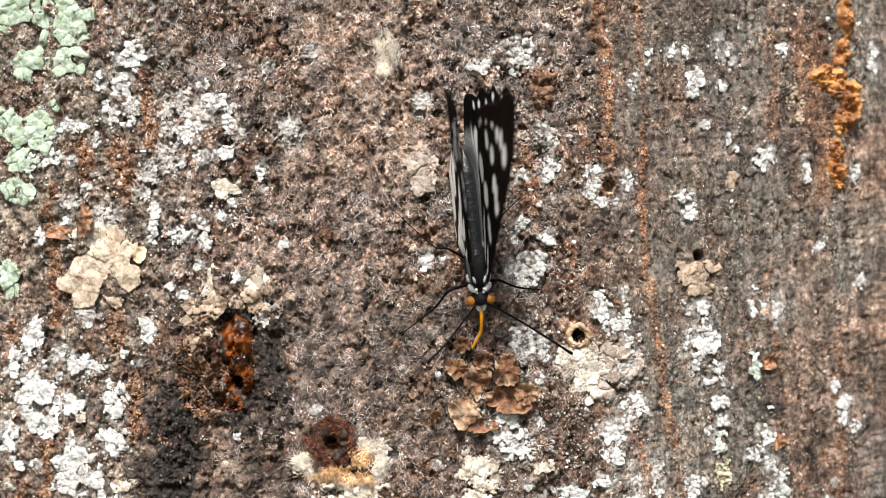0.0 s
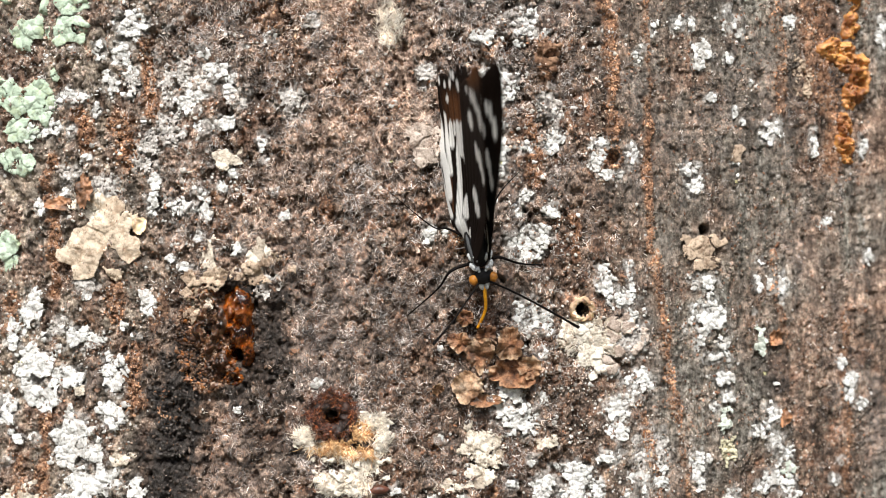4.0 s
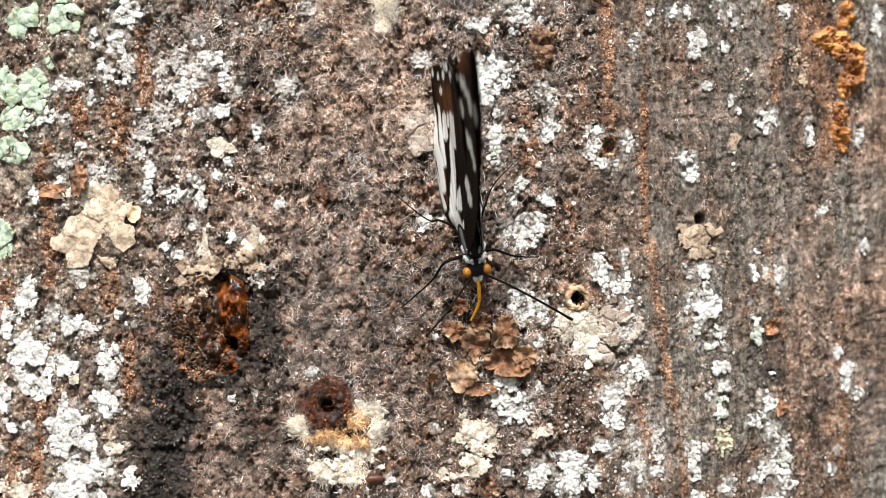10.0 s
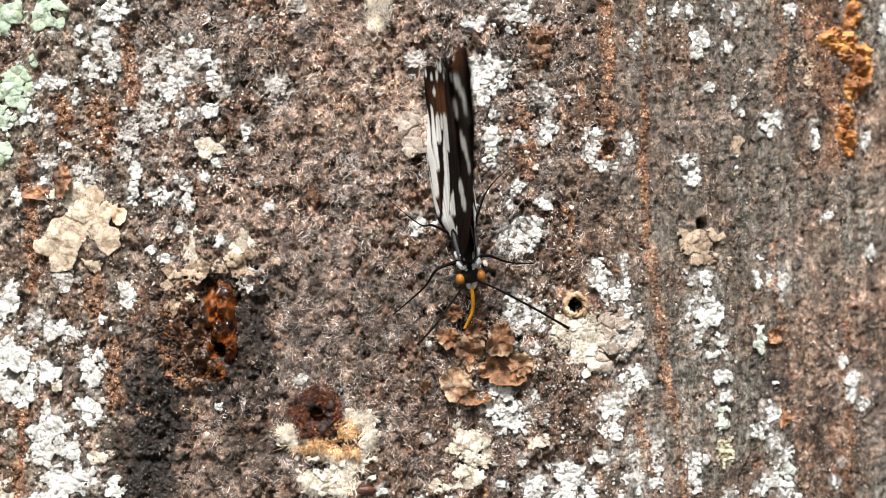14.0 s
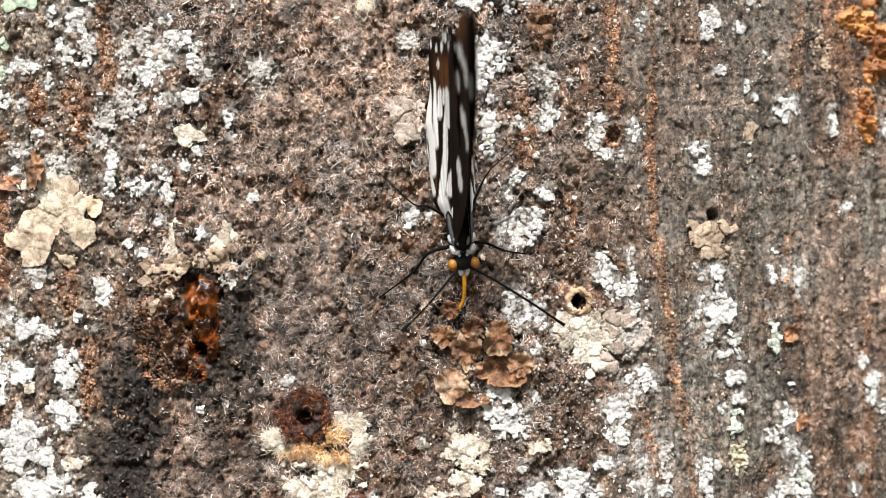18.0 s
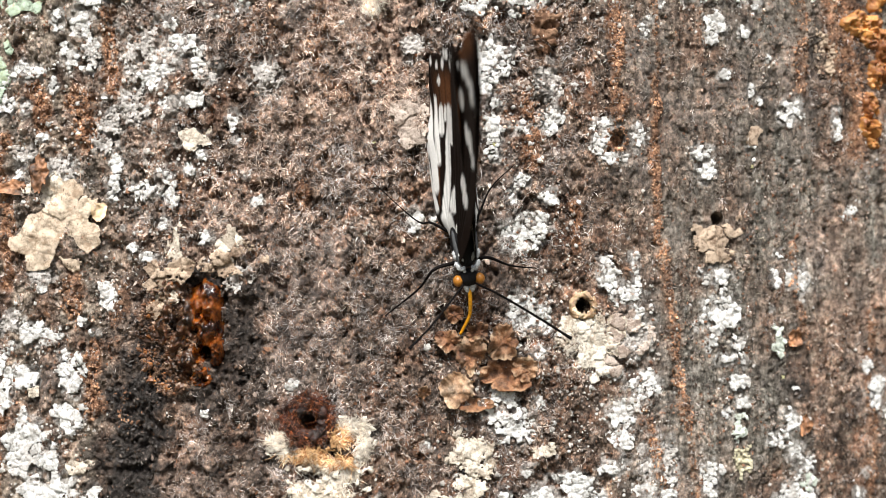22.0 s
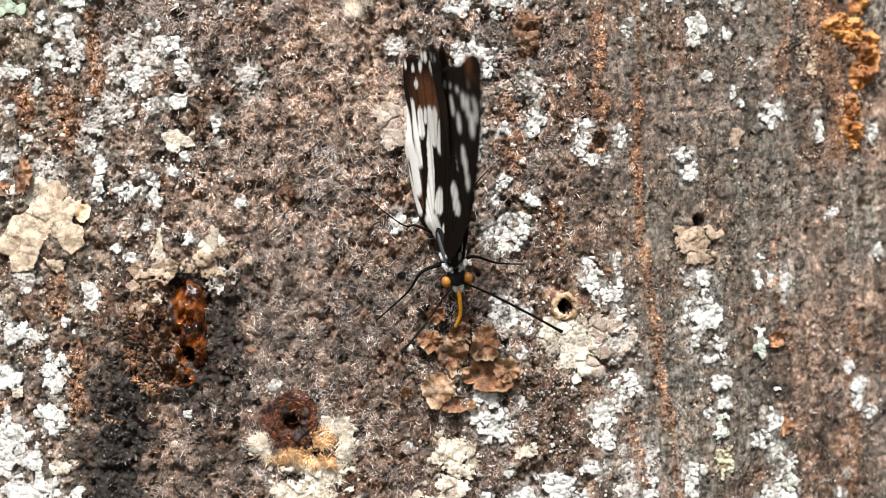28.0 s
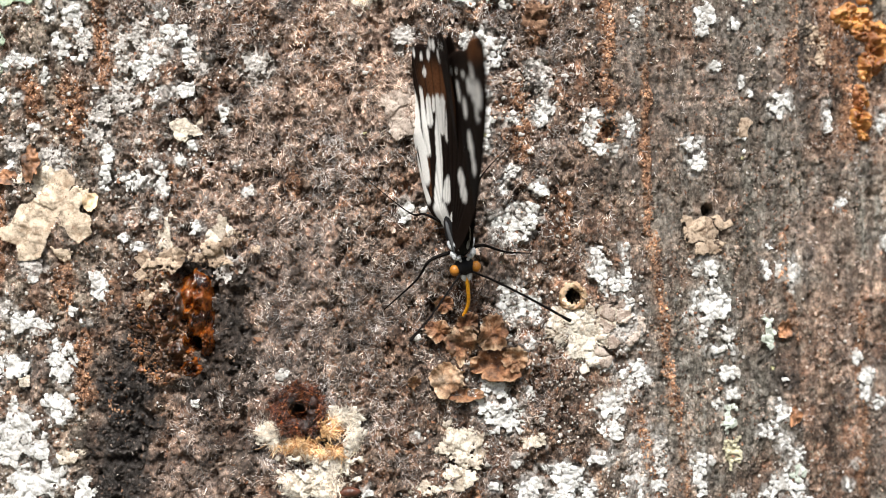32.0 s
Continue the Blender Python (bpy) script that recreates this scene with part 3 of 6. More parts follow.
WHITE_NW_SMALL = [(-29.7, 7.3, 1.8, 1.8), (-28.0, 2.7, 2.2, 2.2), (-71.5, 19.6, 2.2, 3.1), (-66.3, 23.6, 1.8, 3.1), (-75.6, 20.3, 4.3, 3.1), (-68.2, 14.6, 2.0, 1.4), (-56.4, 21.8, 1.8, 1.6),
                  (-37.9, 11.0, 2.0, 1.6), (-70.8, 36.1, 1.8, 1.6), (-58.1, 31.3, 2.7, 2.7), (-65.1, 36.0, 2.7, 3.4), (-35.7, 35.6, 2.2, 1.8), (-30.1, 38.3, 2.9, 2.9), (-45.1, -1.4, 2.5, 1.8), (-37.1, -4.2, 2.5, 2.5),
                  (-59.3, 26.9, 2.5, 1.6), (-50.8, -5.9, 2.2, 1.4), (-77.9, 4.4, 2.7, 2.9), (-73.1, 6.7, 2.7, 2.7)]
WHITE_SW = [(-55.8, -15.5, 2.9, 4.0), (-80.6, -16.2, 3.7, 7.0), (-69.7, -22.4, 5.1, 4.3), (-67.1, -22.9, 2.9, 2.4), (-84.3, -21.9, 2.9, 4.3), (-79.7, -27.6, 6.2, 7.0), (-78.3, -33.3, 7.0, 6.2),
            (-72.2, -29.8, 6.4, 4.3), (-62.7, -30.3, 3.7, 7.0), (-85.7, -36.9, 4.0, 5.9), (-63.3, -37.1, 5.1, 4.3), (-71.1, -39.5, 5.1, 4.5), (-71.1, -44.1, 8.1, 8.3), (-66.6, -45.7, 3.7, 2.9),
            (-66.4, -50.5, 10.2, 5.6), (-59.3, -51.8, 3.7, 4.3), (-68.8, -53.2, 5.9, 4.0), (-71.8, -56.1, 8.1, 4.5), (-64.6, -55.0, 2.9, 3.7), (-79.6, -42.5, 2.1, 2.1)]
WHITE_SW_SMALL = [(-60.8, -19.5, 2.2, 1.8), (-58.4, -21.7, 2.2, 1.8), (-37.3, -36.1, 1.4, 1.4), (-73.9, -24.1, 2.2, 1.8), (-64.4, -25.7, 2.7, 2.2), (-83.3, -42.6, 2.0, 2.0), (-21.5, -30.9, 2.2, 2.0),
                  (-47.4, -7.6, 3.4, 1.6), (-77.6, -21.9, 2.0, 1.8), (-68.4, -12.7, 2.2, 2.9), (-85.6, -47.3, 2.2, 2.2)]
WHITE_NORTH = [(19.9, 42.1, 5.9, 4.0), (20.4, 39.2, 5.0, 2.9), (12.7, 38.2, 6.3, 2.5), (24.1, 38.8, 2.5, 2.0), (14.7, 28.8, 7.2, 7.0), (13.1, 24.8, 5.0, 3.8), (15.4, 20.4, 2.7, 2.5),
               (15.6, 15.8, 3.8, 4.5), (20.4, 15.8, 5.0, 2.7), (26.1, 17.4, 3.8, 4.7), (20.9, -2.9, 8.1, 7.0), (17.5, -4.4, 2.5, 2.5), (19.2, 3.5, 2.9, 2.5), (25.7, 3.4, 3.4, 2.9),
               (20.4, 6.4, 3.4, 2.9), (1.1, -1.0, 2.5, 4.3), (4.5, -0.6, 1.8, 1.8), (15.4, 11.3, 2.9, 2.5), (18.7, 36.7, 2.2, 1.6), (24.0, -1.0, 2.5, 2.7)]
WHITE_SOUTH = [(20.9, -18.0, 5.0, 7.0), (24.0, -19.7, 3.4, 5.2), (19.8, -15.1, 3.6, 2.5), (17.6, -33.4, 5.0, 3.8), (19.4, -38.4, 7.0, 5.9), (15.7, -36.0, 3.4, 3.8), (3.2, -42.3, 2.0, 2.7),
               (1.9, -54.7, 2.9, 2.7), (24.7, -51.8, 5.2, 5.2), (29.8, -54.2, 5.2, 5.2), (28.6, -48.5, 3.8, 2.5), (23.2, -34.4, 2.5, 2.5), (-5.8, -52.2, 2.2, 2.2), (7.7, -54.6, 2.2, 2.2),
               (20.3, -28.7, 3.4, 2.2), (23.8, -25.4, 2.5, 3.4), (17.4, -51.4, 2.5, 2.2), (21.5, -46.9, 2.2, 2.2)]
WHITE_RING = [(35.0, 14.1, 3.1, 5.0), (36.1, 17.0, 4.3, 2.0), (42.0, 14.8, 2.7, 5.0), (38.0, 10.7, 5.0, 2.0), (43.4, 34.6, 2.2, 2.7), (44.9, 36.5, 2.0, 2.0), (46.8, 40.1, 1.6, 3.1),
              (53.3, 41.4, 4.3, 3.6), (57.2, 35.8, 4.3, 3.8), (56.7, 33.1, 3.4, 3.1), (63.1, 42.2, 3.6, 5.0), (65.6, 39.3, 2.5, 2.5), (76.6, 42.7, 2.5, 2.5), (59.1, 26.4, 2.0, 2.2),
              (64.4, 23.5, 1.6, 2.0), (66.4, 21.5, 1.4, 1.4), (72.0, 19.0, 3.1, 4.5), (74.4, 20.2, 2.2, 4.0), (55.0, 11.7, 3.8, 3.1), (55.8, 8.5, 3.6, 3.8)]
WHITE_EAST = [(37.2, -11.4, 4.3, 3.6), (41.9, -9.6, 2.2, 5.4), (36.1, -8.4, 2.7, 2.0), (40.1, -14.4, 5.0, 3.8), (57.6, -11.2, 5.6, 3.1), (58.5, -17.7, 6.5, 6.1), (55.5, -19.9, 3.6, 3.1),
              (62.1, -23.9, 2.7, 2.2), (59.8, -26.7, 4.3, 2.5), (56.5, -23.9, 2.0, 3.1), (63.5, -27.3, 2.0, 2.5), (62.0, -31.3, 3.4, 3.6), (63.3, -35.0, 2.7, 3.1), (56.3, -49.8, 3.1, 7.4),
              (64.1, -56.0, 3.4, 4.5), (60.3, -36.7, 2.0, 2.2), (69.6, -11.3, 2.2, 3.8), (74.5, -11.8, 3.8, 4.7), (69.1, -17.6, 1.4, 1.4), (73.5, -32.8, 1.6, 1.1)]
WHITE_SE = [(73.2, -38.6, 3.6, 3.6), (71.4, -42.0, 2.9, 2.9), (74.3, -44.3, 3.6, 3.6), (75.9, -47.9, 3.8, 5.0), (73.5, -52.5, 4.3, 3.8), (77.2, -55.0, 3.6, 5.0), (70.9, -54.0, 3.1, 3.1),
            (89.5, -28.7, 2.5, 2.7), (91.5, -34.0, 3.8, 5.6), (93.9, -37.7, 2.5, 2.0), (87.6, -53.2, 2.0, 2.5), (43.7, -31.4, 6.1, 4.7), (42.5, -34.2, 3.6, 3.1), (38.9, -36.6, 4.7, 4.7),
            (39.5, -41.2, 3.6, 4.7), (37.8, -46.2, 5.0, 3.1), (46.1, -51.3, 7.0, 5.9), (41.9, -54.6, 2.7, 2.7), (31.3, -50.8, 5.9, 5.9), (34.9, -53.0, 3.4, 4.5)]
WHITE_FAR = [(73.5, -60.5, 5.6, 4.5), (57.1, -59.6, 4.0, 5.6), (47.3, -59.2, 4.5, 4.5), (30.7, -60.9, 6.8, 5.6), (89.5, -49.5, 1.8, 2.2), (69.0, -42.6, 2.2, 2.2), (58.5, -48.1, 1.6, 2.7),
             (70.2, -7.0, 2.0, 2.2), (94.8, 17.2, 2.2, 4.5), (85.3, 0.6, 2.7, 2.5), (82.5, 17.6, 2.2, 5.6), (64.4, 13.4, 1.8, 2.2), (41.9, -17.6, 2.9, 2.9), (42.5, -25.1, 2.7, 2.7),
             (38.3, -29.0, 3.4, 2.7), (58.3, -20.2, 3.4, 3.4), (96.3, -6.6, 2.2, 2.9), (63.1, 34.1, 2.0, 2.9), (68.2, 29.6, 1.6, 1.6), (98.9, 41.2, 2.2, 6.8)]
GREYS = [(-48.5, 31.0, 4.0, 6.8), (-51.1, 20.6, 4.5, 6.1), (-64.7, 8.3, 6.1, 4.5), (-58.7, 30.2, 3.4, 4.5), (-74.5, -19.5, 4.0, 3.4), (-68.4, -10.4, 4.5, 5.0), (-55.0, 17.1, 5.4, 5.0), (-55.8, 13.1, 4.7, 3.8), (-26.2, 25.7, 5.0, 6.1), (0.1, 30.8, 3.8, 5.0), (25.2, 24.2, 4.3, 6.3), (-71.8, 11.0, 3.8, 3.8), (-50.6, 26.8, 3.4, 10.1),
             (-21.7, 41.0, 3.4, 3.4), (46.1, -44.4, 7.2, 6.1), (-31.5, -11.5, 4.5, 5.6), (-46.0, 30.1, 4.5, 9.0), (-49.5, 18.9, 4.5, 4.5), (41.3, -22.8, 7.9, 6.8), (-36.9, 26.1, 4.5, 4.5), (46.1, -47.6, 6.8, 4.5)]


# ---------------------------------------------------------------- trunk and ground
def dry(s, z):
    # 1 off the sap runs, dark patches and painted shade
    return 1 - smooth(0.15, 0.6, along(s, z, RUNS_AND_SHADE, 79, 0.8))


def lichen_share(s, z):
    """How close each point of a grid (rows z, columns s) lies to a patch of white or grey lichen, 0 to 1."""
    share = np.zeros((len(z), len(s)))
    for rows in (WHITE_NW, WHITE_NW_SMALL, WHITE_SW, WHITE_SW_SMALL, WHITE_NORTH, WHITE_SOUTH, WHITE_RING, WHITE_EAST, WHITE_SE, WHITE_FAR, GREYS):
        for s0, z0, w, h in rows:
            i0, i1 = np.searchsorted(z, (z0 - 1.3 * h, z0 + 1.3 * h))
            j0, j1 = np.searchsorted(s, (s0 - 1.3 * w, s0 + 1.3 * w))
            q = np.hypot((s[None, j0:j1] - s0) / w, (z[i0:i1, None] - z0) / h)
            share[i0:i1, j0:j1] = np.maximum(share[i0:i1, j0:j1], 1 - smooth(0.3, 1.25, q))
    return share


LG_S, LG_Z = np.arange(-110, 100, 0.5), np.arange(-70, 66, 0.5)
LG = lichen_share(LG_S, LG_Z)


def bare(s, z):
    """1 on bark free of lichen."""
    i = np.clip(((z - LG_Z[0]) / 0.5).astype(int), 0, len(LG_Z) - 1)
    j = np.clip(((s - LG_S[0]) / 0.5).astype(int), 0, len(LG_S) - 1)
    return 1 - smooth(0.55, 0.9, LG[i, j])


def build_trunk():
    half = math.pi * R_TRUNK / MM
    fine_s = np.arange(-109, 99.01, 0.235)
    fine_z = np.arange(-67, 61.01, 0.24)
    s = np.concatenate([np.linspace(-half, -125, 36), np.linspace(-121, -110, 6), fine_s, np.linspace(100, 111, 6), np.linspace(116, half - 24, 36)])
    z = np.concatenate([np.linspace(-1350, -120, 24), np.linspace(-110, -68, 10), fine_z, np.linspace(62, 104, 10), np.linspace(114, 2600, 30), np.linspace(2800, 9000, 8)])
    S, Z = np.meshgrid(s, z)
    shape = S.shape
    S, Z = S.ravel(), Z.ravel()
    P = place(S, Z)
    girth = 1 + 0.45 * (1 - smooth(-1350, -500, Z)) ** 2 - 0.35 * smooth(500, 9000, Z)
    P[:, 0] = X_AXIS + (P[:, 0] - X_AXIS) * girth
    P[:, 1] = R_TRUNK + (P[:, 1] - R_TRUNK) * girth
    top = np.arange(shape[1]) + (shape[0] - 1) * shape[1]
    P = np.concatenate([P, [P[top].mean(0)]])
    S, Z = np.append(S, 0.0), np.append(Z, z[-1])
    lid = np.stack([top, np.roll(top, -1), np.full(len(top), len(P) - 1)], -1)
    me = mesh_from("tree_trunk", P, [grid_faces(*shape, wrap=True), lid], BARK)
    rust = np.maximum(along(S, Z, SEAMS, 77), along(S, Z, SEAMS_WEST, 78, 0.7))
    # one dark mask for the sap runs and the shade painted by the head
    wet = along(S, Z, RUNS_AND_SHADE, 79, 0.8)
    green = smooth(28, 60, S) * (0.8 + 1.0 * fbm(S / 1.3, Z / 16, 63, 3)) * smooth(-0.25, 0.25, fbm(S / 14, Z / 20, 61, 3)) + 0.5 * (1 - smooth(-94, -84, S)) * smooth(-10, 10, Z)
    colours_on(me, "stain", np.stack([rust, wet, green], -1))
    d1, t1, d2, t2 = scales_of(S, Z)
    blush = np.maximum(along(S, Z, BLUSH, 80, 1.0), 0.38 * (1 - smooth(-66, -44, S)) * smooth(-0.12, 0.14, fbm(S / 5, Z / 8, 191, 3)))
    tan = 0.8 * (1 - smooth(-62, -46, S)) * smooth(-0.16, 0.06, fbm(S / 4, Z / 9, 193, 3))
    colours_on(me, "worn", np.stack([blush, tan, blush], -1))
    film = np.append(lichen_share(s, z).ravel(), 0.0)
    film = np.maximum(film * 0.72, 0.62 * along(S, Z, BLOOM, 453, 0.8))
    film = dry(S, Z) * smooth(0.46, 0.60, film + 0.95 * fbm(S / 1.1, Z / 1.3, 451, 4)) * 0.6
    colours_on(me, "scale", np.stack([t1, t2, film], -1))
    trunk = new("tree_trunk", me)
    tagged(trunk, "rough grey-brown tree trunk with rusty vertical seams", "tree trunk", kind="structure")
    return trunk


cam.data.dof.focus_object = build_trunk()

gv = np.array([[x, y, -1.3] for y in np.linspace(-60, 60, 41) for x in np.linspace(-60, 60, 41)])
gv[:, 2] += 0.05 * fbm(gv[:, 0] / 7, gv[:, 1] / 7, 5, 3)
tagged(new("ground", mesh_from("ground", gv, grid_faces(41, 41), SOIL)), "dark forest soil round the foot of the tree", "ground", kind="structure")


# ---------------------------------------------------------------- stuff: fibres, crumbs, small granules
rng = np.random.default_rng(7)


def frames_at(s, z, lift):
    """Points on the bark with their sideways, upward and outward axes."""
    p = place(s, z, lift)
    a = s * MM / R_TRUNK
    side = np.stack([np.cos(a), np.sin(a), 0 * a], -1)
    out = np.stack([np.sin(a), -np.cos(a), 0 * a], -1)
    up = np.zeros_like(p)
    up[:, 2] = 1
    return p, side, up, out


def fibres(name, s, z, length, width, mat, label, rise=0.5, lean=None, category="bark fibres", lift=0.05):
    """Curved splinters, each a tapering ridge."""
    n = len(s)
    p, side, up, out = frames_at(s, z, lift)
    ang = rng.uniform(0, 2 * math.pi, n) if lean is None else lean
    d = np.cos(ang)[:, None] * side + np.sin(ang)[:, None] * up
    q = np.cross(d, out)
    el = rng.uniform(0.0, rise, n)
    bend = rng.normal(0, 0.3, n)
    V = []
    for k, t in enumerate((0.0, 0.5, 1.0)):
        c = p + MM * length[:, None] * (t * np.cos(el)[:, None] * d + (t * np.sin(el) + 0.12 * math.sin(t * 3.1))[:, None] * out + (bend * t * t)[:, None] * q)
        w = MM * width * (0.9, 1.0, 0.25)[k]
        for j in range(3):
            V.append(c + w[:, None] * ((j - 1.0) * q + (0.75 if j == 1 else -0.2) * out))
    V = np.stack(V, 1)
    F = []
    for k in range(2):
        for j in range(2):
            F.append([k * 3 + j, k * 3 + j + 1, k * 3 + 4 + j, k * 3 + 3 + j])
    F = (np.array(F)[None] + (np.arange(n) * 9)[:, None, None]).reshape(-1, 4)
    return tagged(new(name, mesh_from(name, V.reshape(-1, 3), F, mat)), label, category, kind="stuff")


def crumbs(name, s, z, size, mat, label, category, sink=0.1, lift=0.0):
    """Angular grains: squashed, jittered octahedra."""
    n = len(s)
    p, side, up, out = frames_at(s, z, lift)
    p = p - out * (size * sink * MM)[:, None]
    base = np.array([[1, 0, 0], [0, 1, 0], [-1, 0, 0], [0, -1, 0], [0, 0, 0.7], [0, 0, -0.5]])
    ang = rng.uniform(0, 6.28, n)
    c, sn = np.cos(ang)[:, None], np.sin(ang)[:, None]
    x, y = c * side + sn * up, -sn * side + c * up
    V = np.zeros((n, 6, 3))
    for k in range(6):
        b = base[k][None] * rng.uniform(0.55, 1.3, (n, 3)) + rng.uniform(-0.2, 0.2, (n, 3))
        V[:, k] = p + MM * size[:, None] * (b[:, :1] * x + b[:, 1:2] * y * 1.25 + b[:, 2:] * out)
    F = np.array([[0, 1, 4], [1, 2, 4], [2, 3, 4], [3, 0, 4], [1, 0, 5], [2, 1, 5], [3, 2, 5], [0, 3, 5]])
    F = (F[None] + (np.arange(n) * 6)[:, None, None]).reshape(-1, 3)
    return tagged(new(name, mesh_from(name, V.reshape(-1, 3), F, mat, False)), label, category, kind="stuff")


def flakes(name, s, z, size, mat, label, lift=0.1):
    """Thin, tilted, ragged plates of bark."""
    n = len(s)
    p, side, up, out = frames_at(s, z, lift)
    ang = rng.normal(1.57, 0.6, n)
    c, sn = np.cos(ang)[:, None], np.sin(ang)[:, None]
    x, y = c * side + sn * up, -sn * side + c * up
    tx, ty = rng.normal(0, 0.45, n), rng.normal(0.15, 0.45, n)
    asp = rng.uniform(1.0, 2.2, n)
    k, V = 6, []
    for layer in (0.0, -0.22):
        for j in range(k):
            a = j * 2 * math.pi / k
            q = rng.uniform(0.55, 1.25, n) if layer == 0 else q_of[j] * 0.9
            if layer == 0:
                q_of = [q] if j == 0 else q_of + [q]
            u, v = q * math.cos(a) * asp, q * math.sin(a)
            V.append(p + MM * size[:, None] * (u[:, None] * x + v[:, None] * y + (tx * u + ty * v + layer + 0.1 * u * u)[:, None] * out))
    V.append(p + MM * (size * 0.12)[:, None] * out)
    V = np.stack(V, 1)
    tri = np.array([[12, j, (j + 1) % k] for j in range(k)])
    quad = np.array([[j, k + j, k + (j + 1) % k, (j + 1) % k] for j in range(k)])
    off = (np.arange(n) * 13)[:, None, None]
    return tagged(new(name, mesh_from(name, V.reshape(-1, 3), [(tri[None] + off).reshape(-1, 3), (quad[None] + off).reshape(-1, 4)], mat, False)), label, "bark flakes", kind="stuff")


def scatter(n, weight=None, s0=-106, s1=97, z0=-64, z1=58):
    s, z = rng.uniform(s0, s1, n), rng.uniform(z0, z1, n)
    if weight is not None:
        keep = rng.uniform(0, 1, n) < weight(s, z)
        s, z = s[keep], z[keep]
    return s, z


def rusty(s, z):
    return np.maximum(along(s, z, SEAMS, 77), along(s, z, SEAMS_WEST, 78, 0.7))


COVERED = [(11.8, -27.7, 14.6, 13.5), (-64.8, -1.3, 13.5, 12.4), (-37.8, -21.6, 9.5, 15.8), (-18.3, -37.6, 7.4, 6.8), (32.0, -16.5, 5.6, 5.6), (-15.0, -43.7, 10.1, 4.5)]


def uncovered(s, z):
    out = np.ones_like(s)
    for s0, z0, w, h in COVERED:
        out = np.minimum(out, smooth(0.7, 1.05, np.hypot((s - s0) / (w / 2), (z - z0) / (h / 2)) + 0.3 * fbm(s / 2, z / 2, 181, 2)))
    return out


def felted(s, z):
    """Where the bark is felted with torn fibres."""
    band = smooth(-56, -34, s) * (1 - smooth(16, 38, s)) * (0.45 + 0.55 * smooth(-0.12, 0.02, -fbm(s / 1.9, z / 2.6, 47, 3)))
    return np.clip((0.08 + 0.92 * band) * smooth(-0.2, 0.12, fbm(s / 6, z / 6, 101, 3)) * (0.03 + 0.97 * dry(s, z)) * (0.12 + 0.88 * bare(s, z)) * uncovered(s, z), 0, 1)


def tawny(s, z):
    """Where the felted bark is warm and pinkish rather than grey."""
    return np.clip(0.9 * along(s, z, BLUSH, 80, 1.0) + 0.6 * smooth(0.0, 0.16, fbm(s / 7, z / 6, 141, 3)), 0, 1)


s, z = scatter(72000, felted)
tufts = rng.poisson(4.0, len(s)) + 1
s, z = np.repeat(s, tufts), np.repeat(z, tufts)
lean = np.repeat(rng.uniform(0, 6.28, len(tufts)), tufts) + rng.normal(0, 0.8, len(s))
s, z = s + rng.normal(0, 0.6, len(s)), z + rng.normal(0, 0.6, len(s))
warm = rng.uniform(0, 1, len(s)) < tawny(s, z)
dull = rng.uniform(0, 1, len(s)) < np.clip(0.06 + 0.50 * smooth(-12, 18, -z) + 2.0 * fbm(s / 5, z / 5, 151, 3), 0.03, 0.8)
for pick, mat, label in ((dull, DULL_FIBRE, "dark brown torn bark fibres matted over the trunk"), (warm & ~dull, TAWNY_FIBRE, "tan and pinkish torn bark fibres matted over the trunk"), (~warm & ~dull, FIBRE, "pale grey and brown torn bark fibres matted over the trunk")):
    n_ = int(pick.sum())
    fibres("bark_fibres", s[pick], z[pick], np.minimum(rng.gamma(2.2, 0.22, n_) + 0.18, 2.2), rng.gamma(4, 0.0085, n_) + 0.017, mat, label, 0.5, lean[pick])
s, z = scatter(42000, lambda s, z: (0.05 + 0.95 * dry(s, z)) * (0.2 + 0.8 * bare(s, z)) * smooth(-0.25, 0.2, fbm(s / 5, z / 6, 121, 3)) * np.clip(0.5 + z / 110 + 0.5 * along(s, z, BLUSH, 80, 1.0) - 0.1 * smooth(22, 44, s), 0, 1) * (1 - 0.9 * smooth(24, 44, s)) * (1 - rusty(s, z)))
flakes("bark_flakes", s, z, np.minimum(rng.gamma(2.0, 0.06, len(s)) + 0.06, 0.42), PALE_PLATE, "thin pale grey and pinkish flakes of outer bark")
s, z = scatter(18000, lambda s, z: (0.15 + 0.85 * dry(s, z)) * (0.2 + 0.8 * bare(s, z)) * smooth(-0.2, 0.25, fbm(s / 6, z / 7, 131, 3)) * (1 - 0.9 * smooth(22, 44, s)))
flakes("bark_flakes", s, z, np.minimum(rng.gamma(2.0, 0.06, len(s)) + 0.06, 0.42), DARK_PLATE, "thin dark brown and rusty flakes of bark")
# a few also land in the painted shade near the butterfly
s, z = scatter(60000, lambda s, z: along(s, z, RUNS_AND_SHADE, 79, 0.8) ** 2 * 0.7)
crumbs("wet_crumbs", s, z, np.minimum(rng.gamma(2.2, 0.12, len(s)) + 0.09, 0.4), WET_CRUMB, "blackened wet crumbs of bark below the resin", "bark crumbs")
s, z = scatter(52000, lambda s, z: (0.08 + 0.92 * dry(s, z)) * smooth(-0.2, 0.2, fbm(s / 4, z / 5, 111, 3)))
crumbs("bark_crumbs", s, z, np.minimum(rng.gamma(2.0, 0.10, len(s)) + 0.09, 0.34), CRUMB, "dark and grey crumbs of weathered bark", "bark crumbs")
s, z = scatter(48000, lambda s, z: smooth(24, 50, s) * smooth(-0.25, 0.15, fbm(s / 3, z / 8, 171, 3)) * (1 - rusty(s, z)))
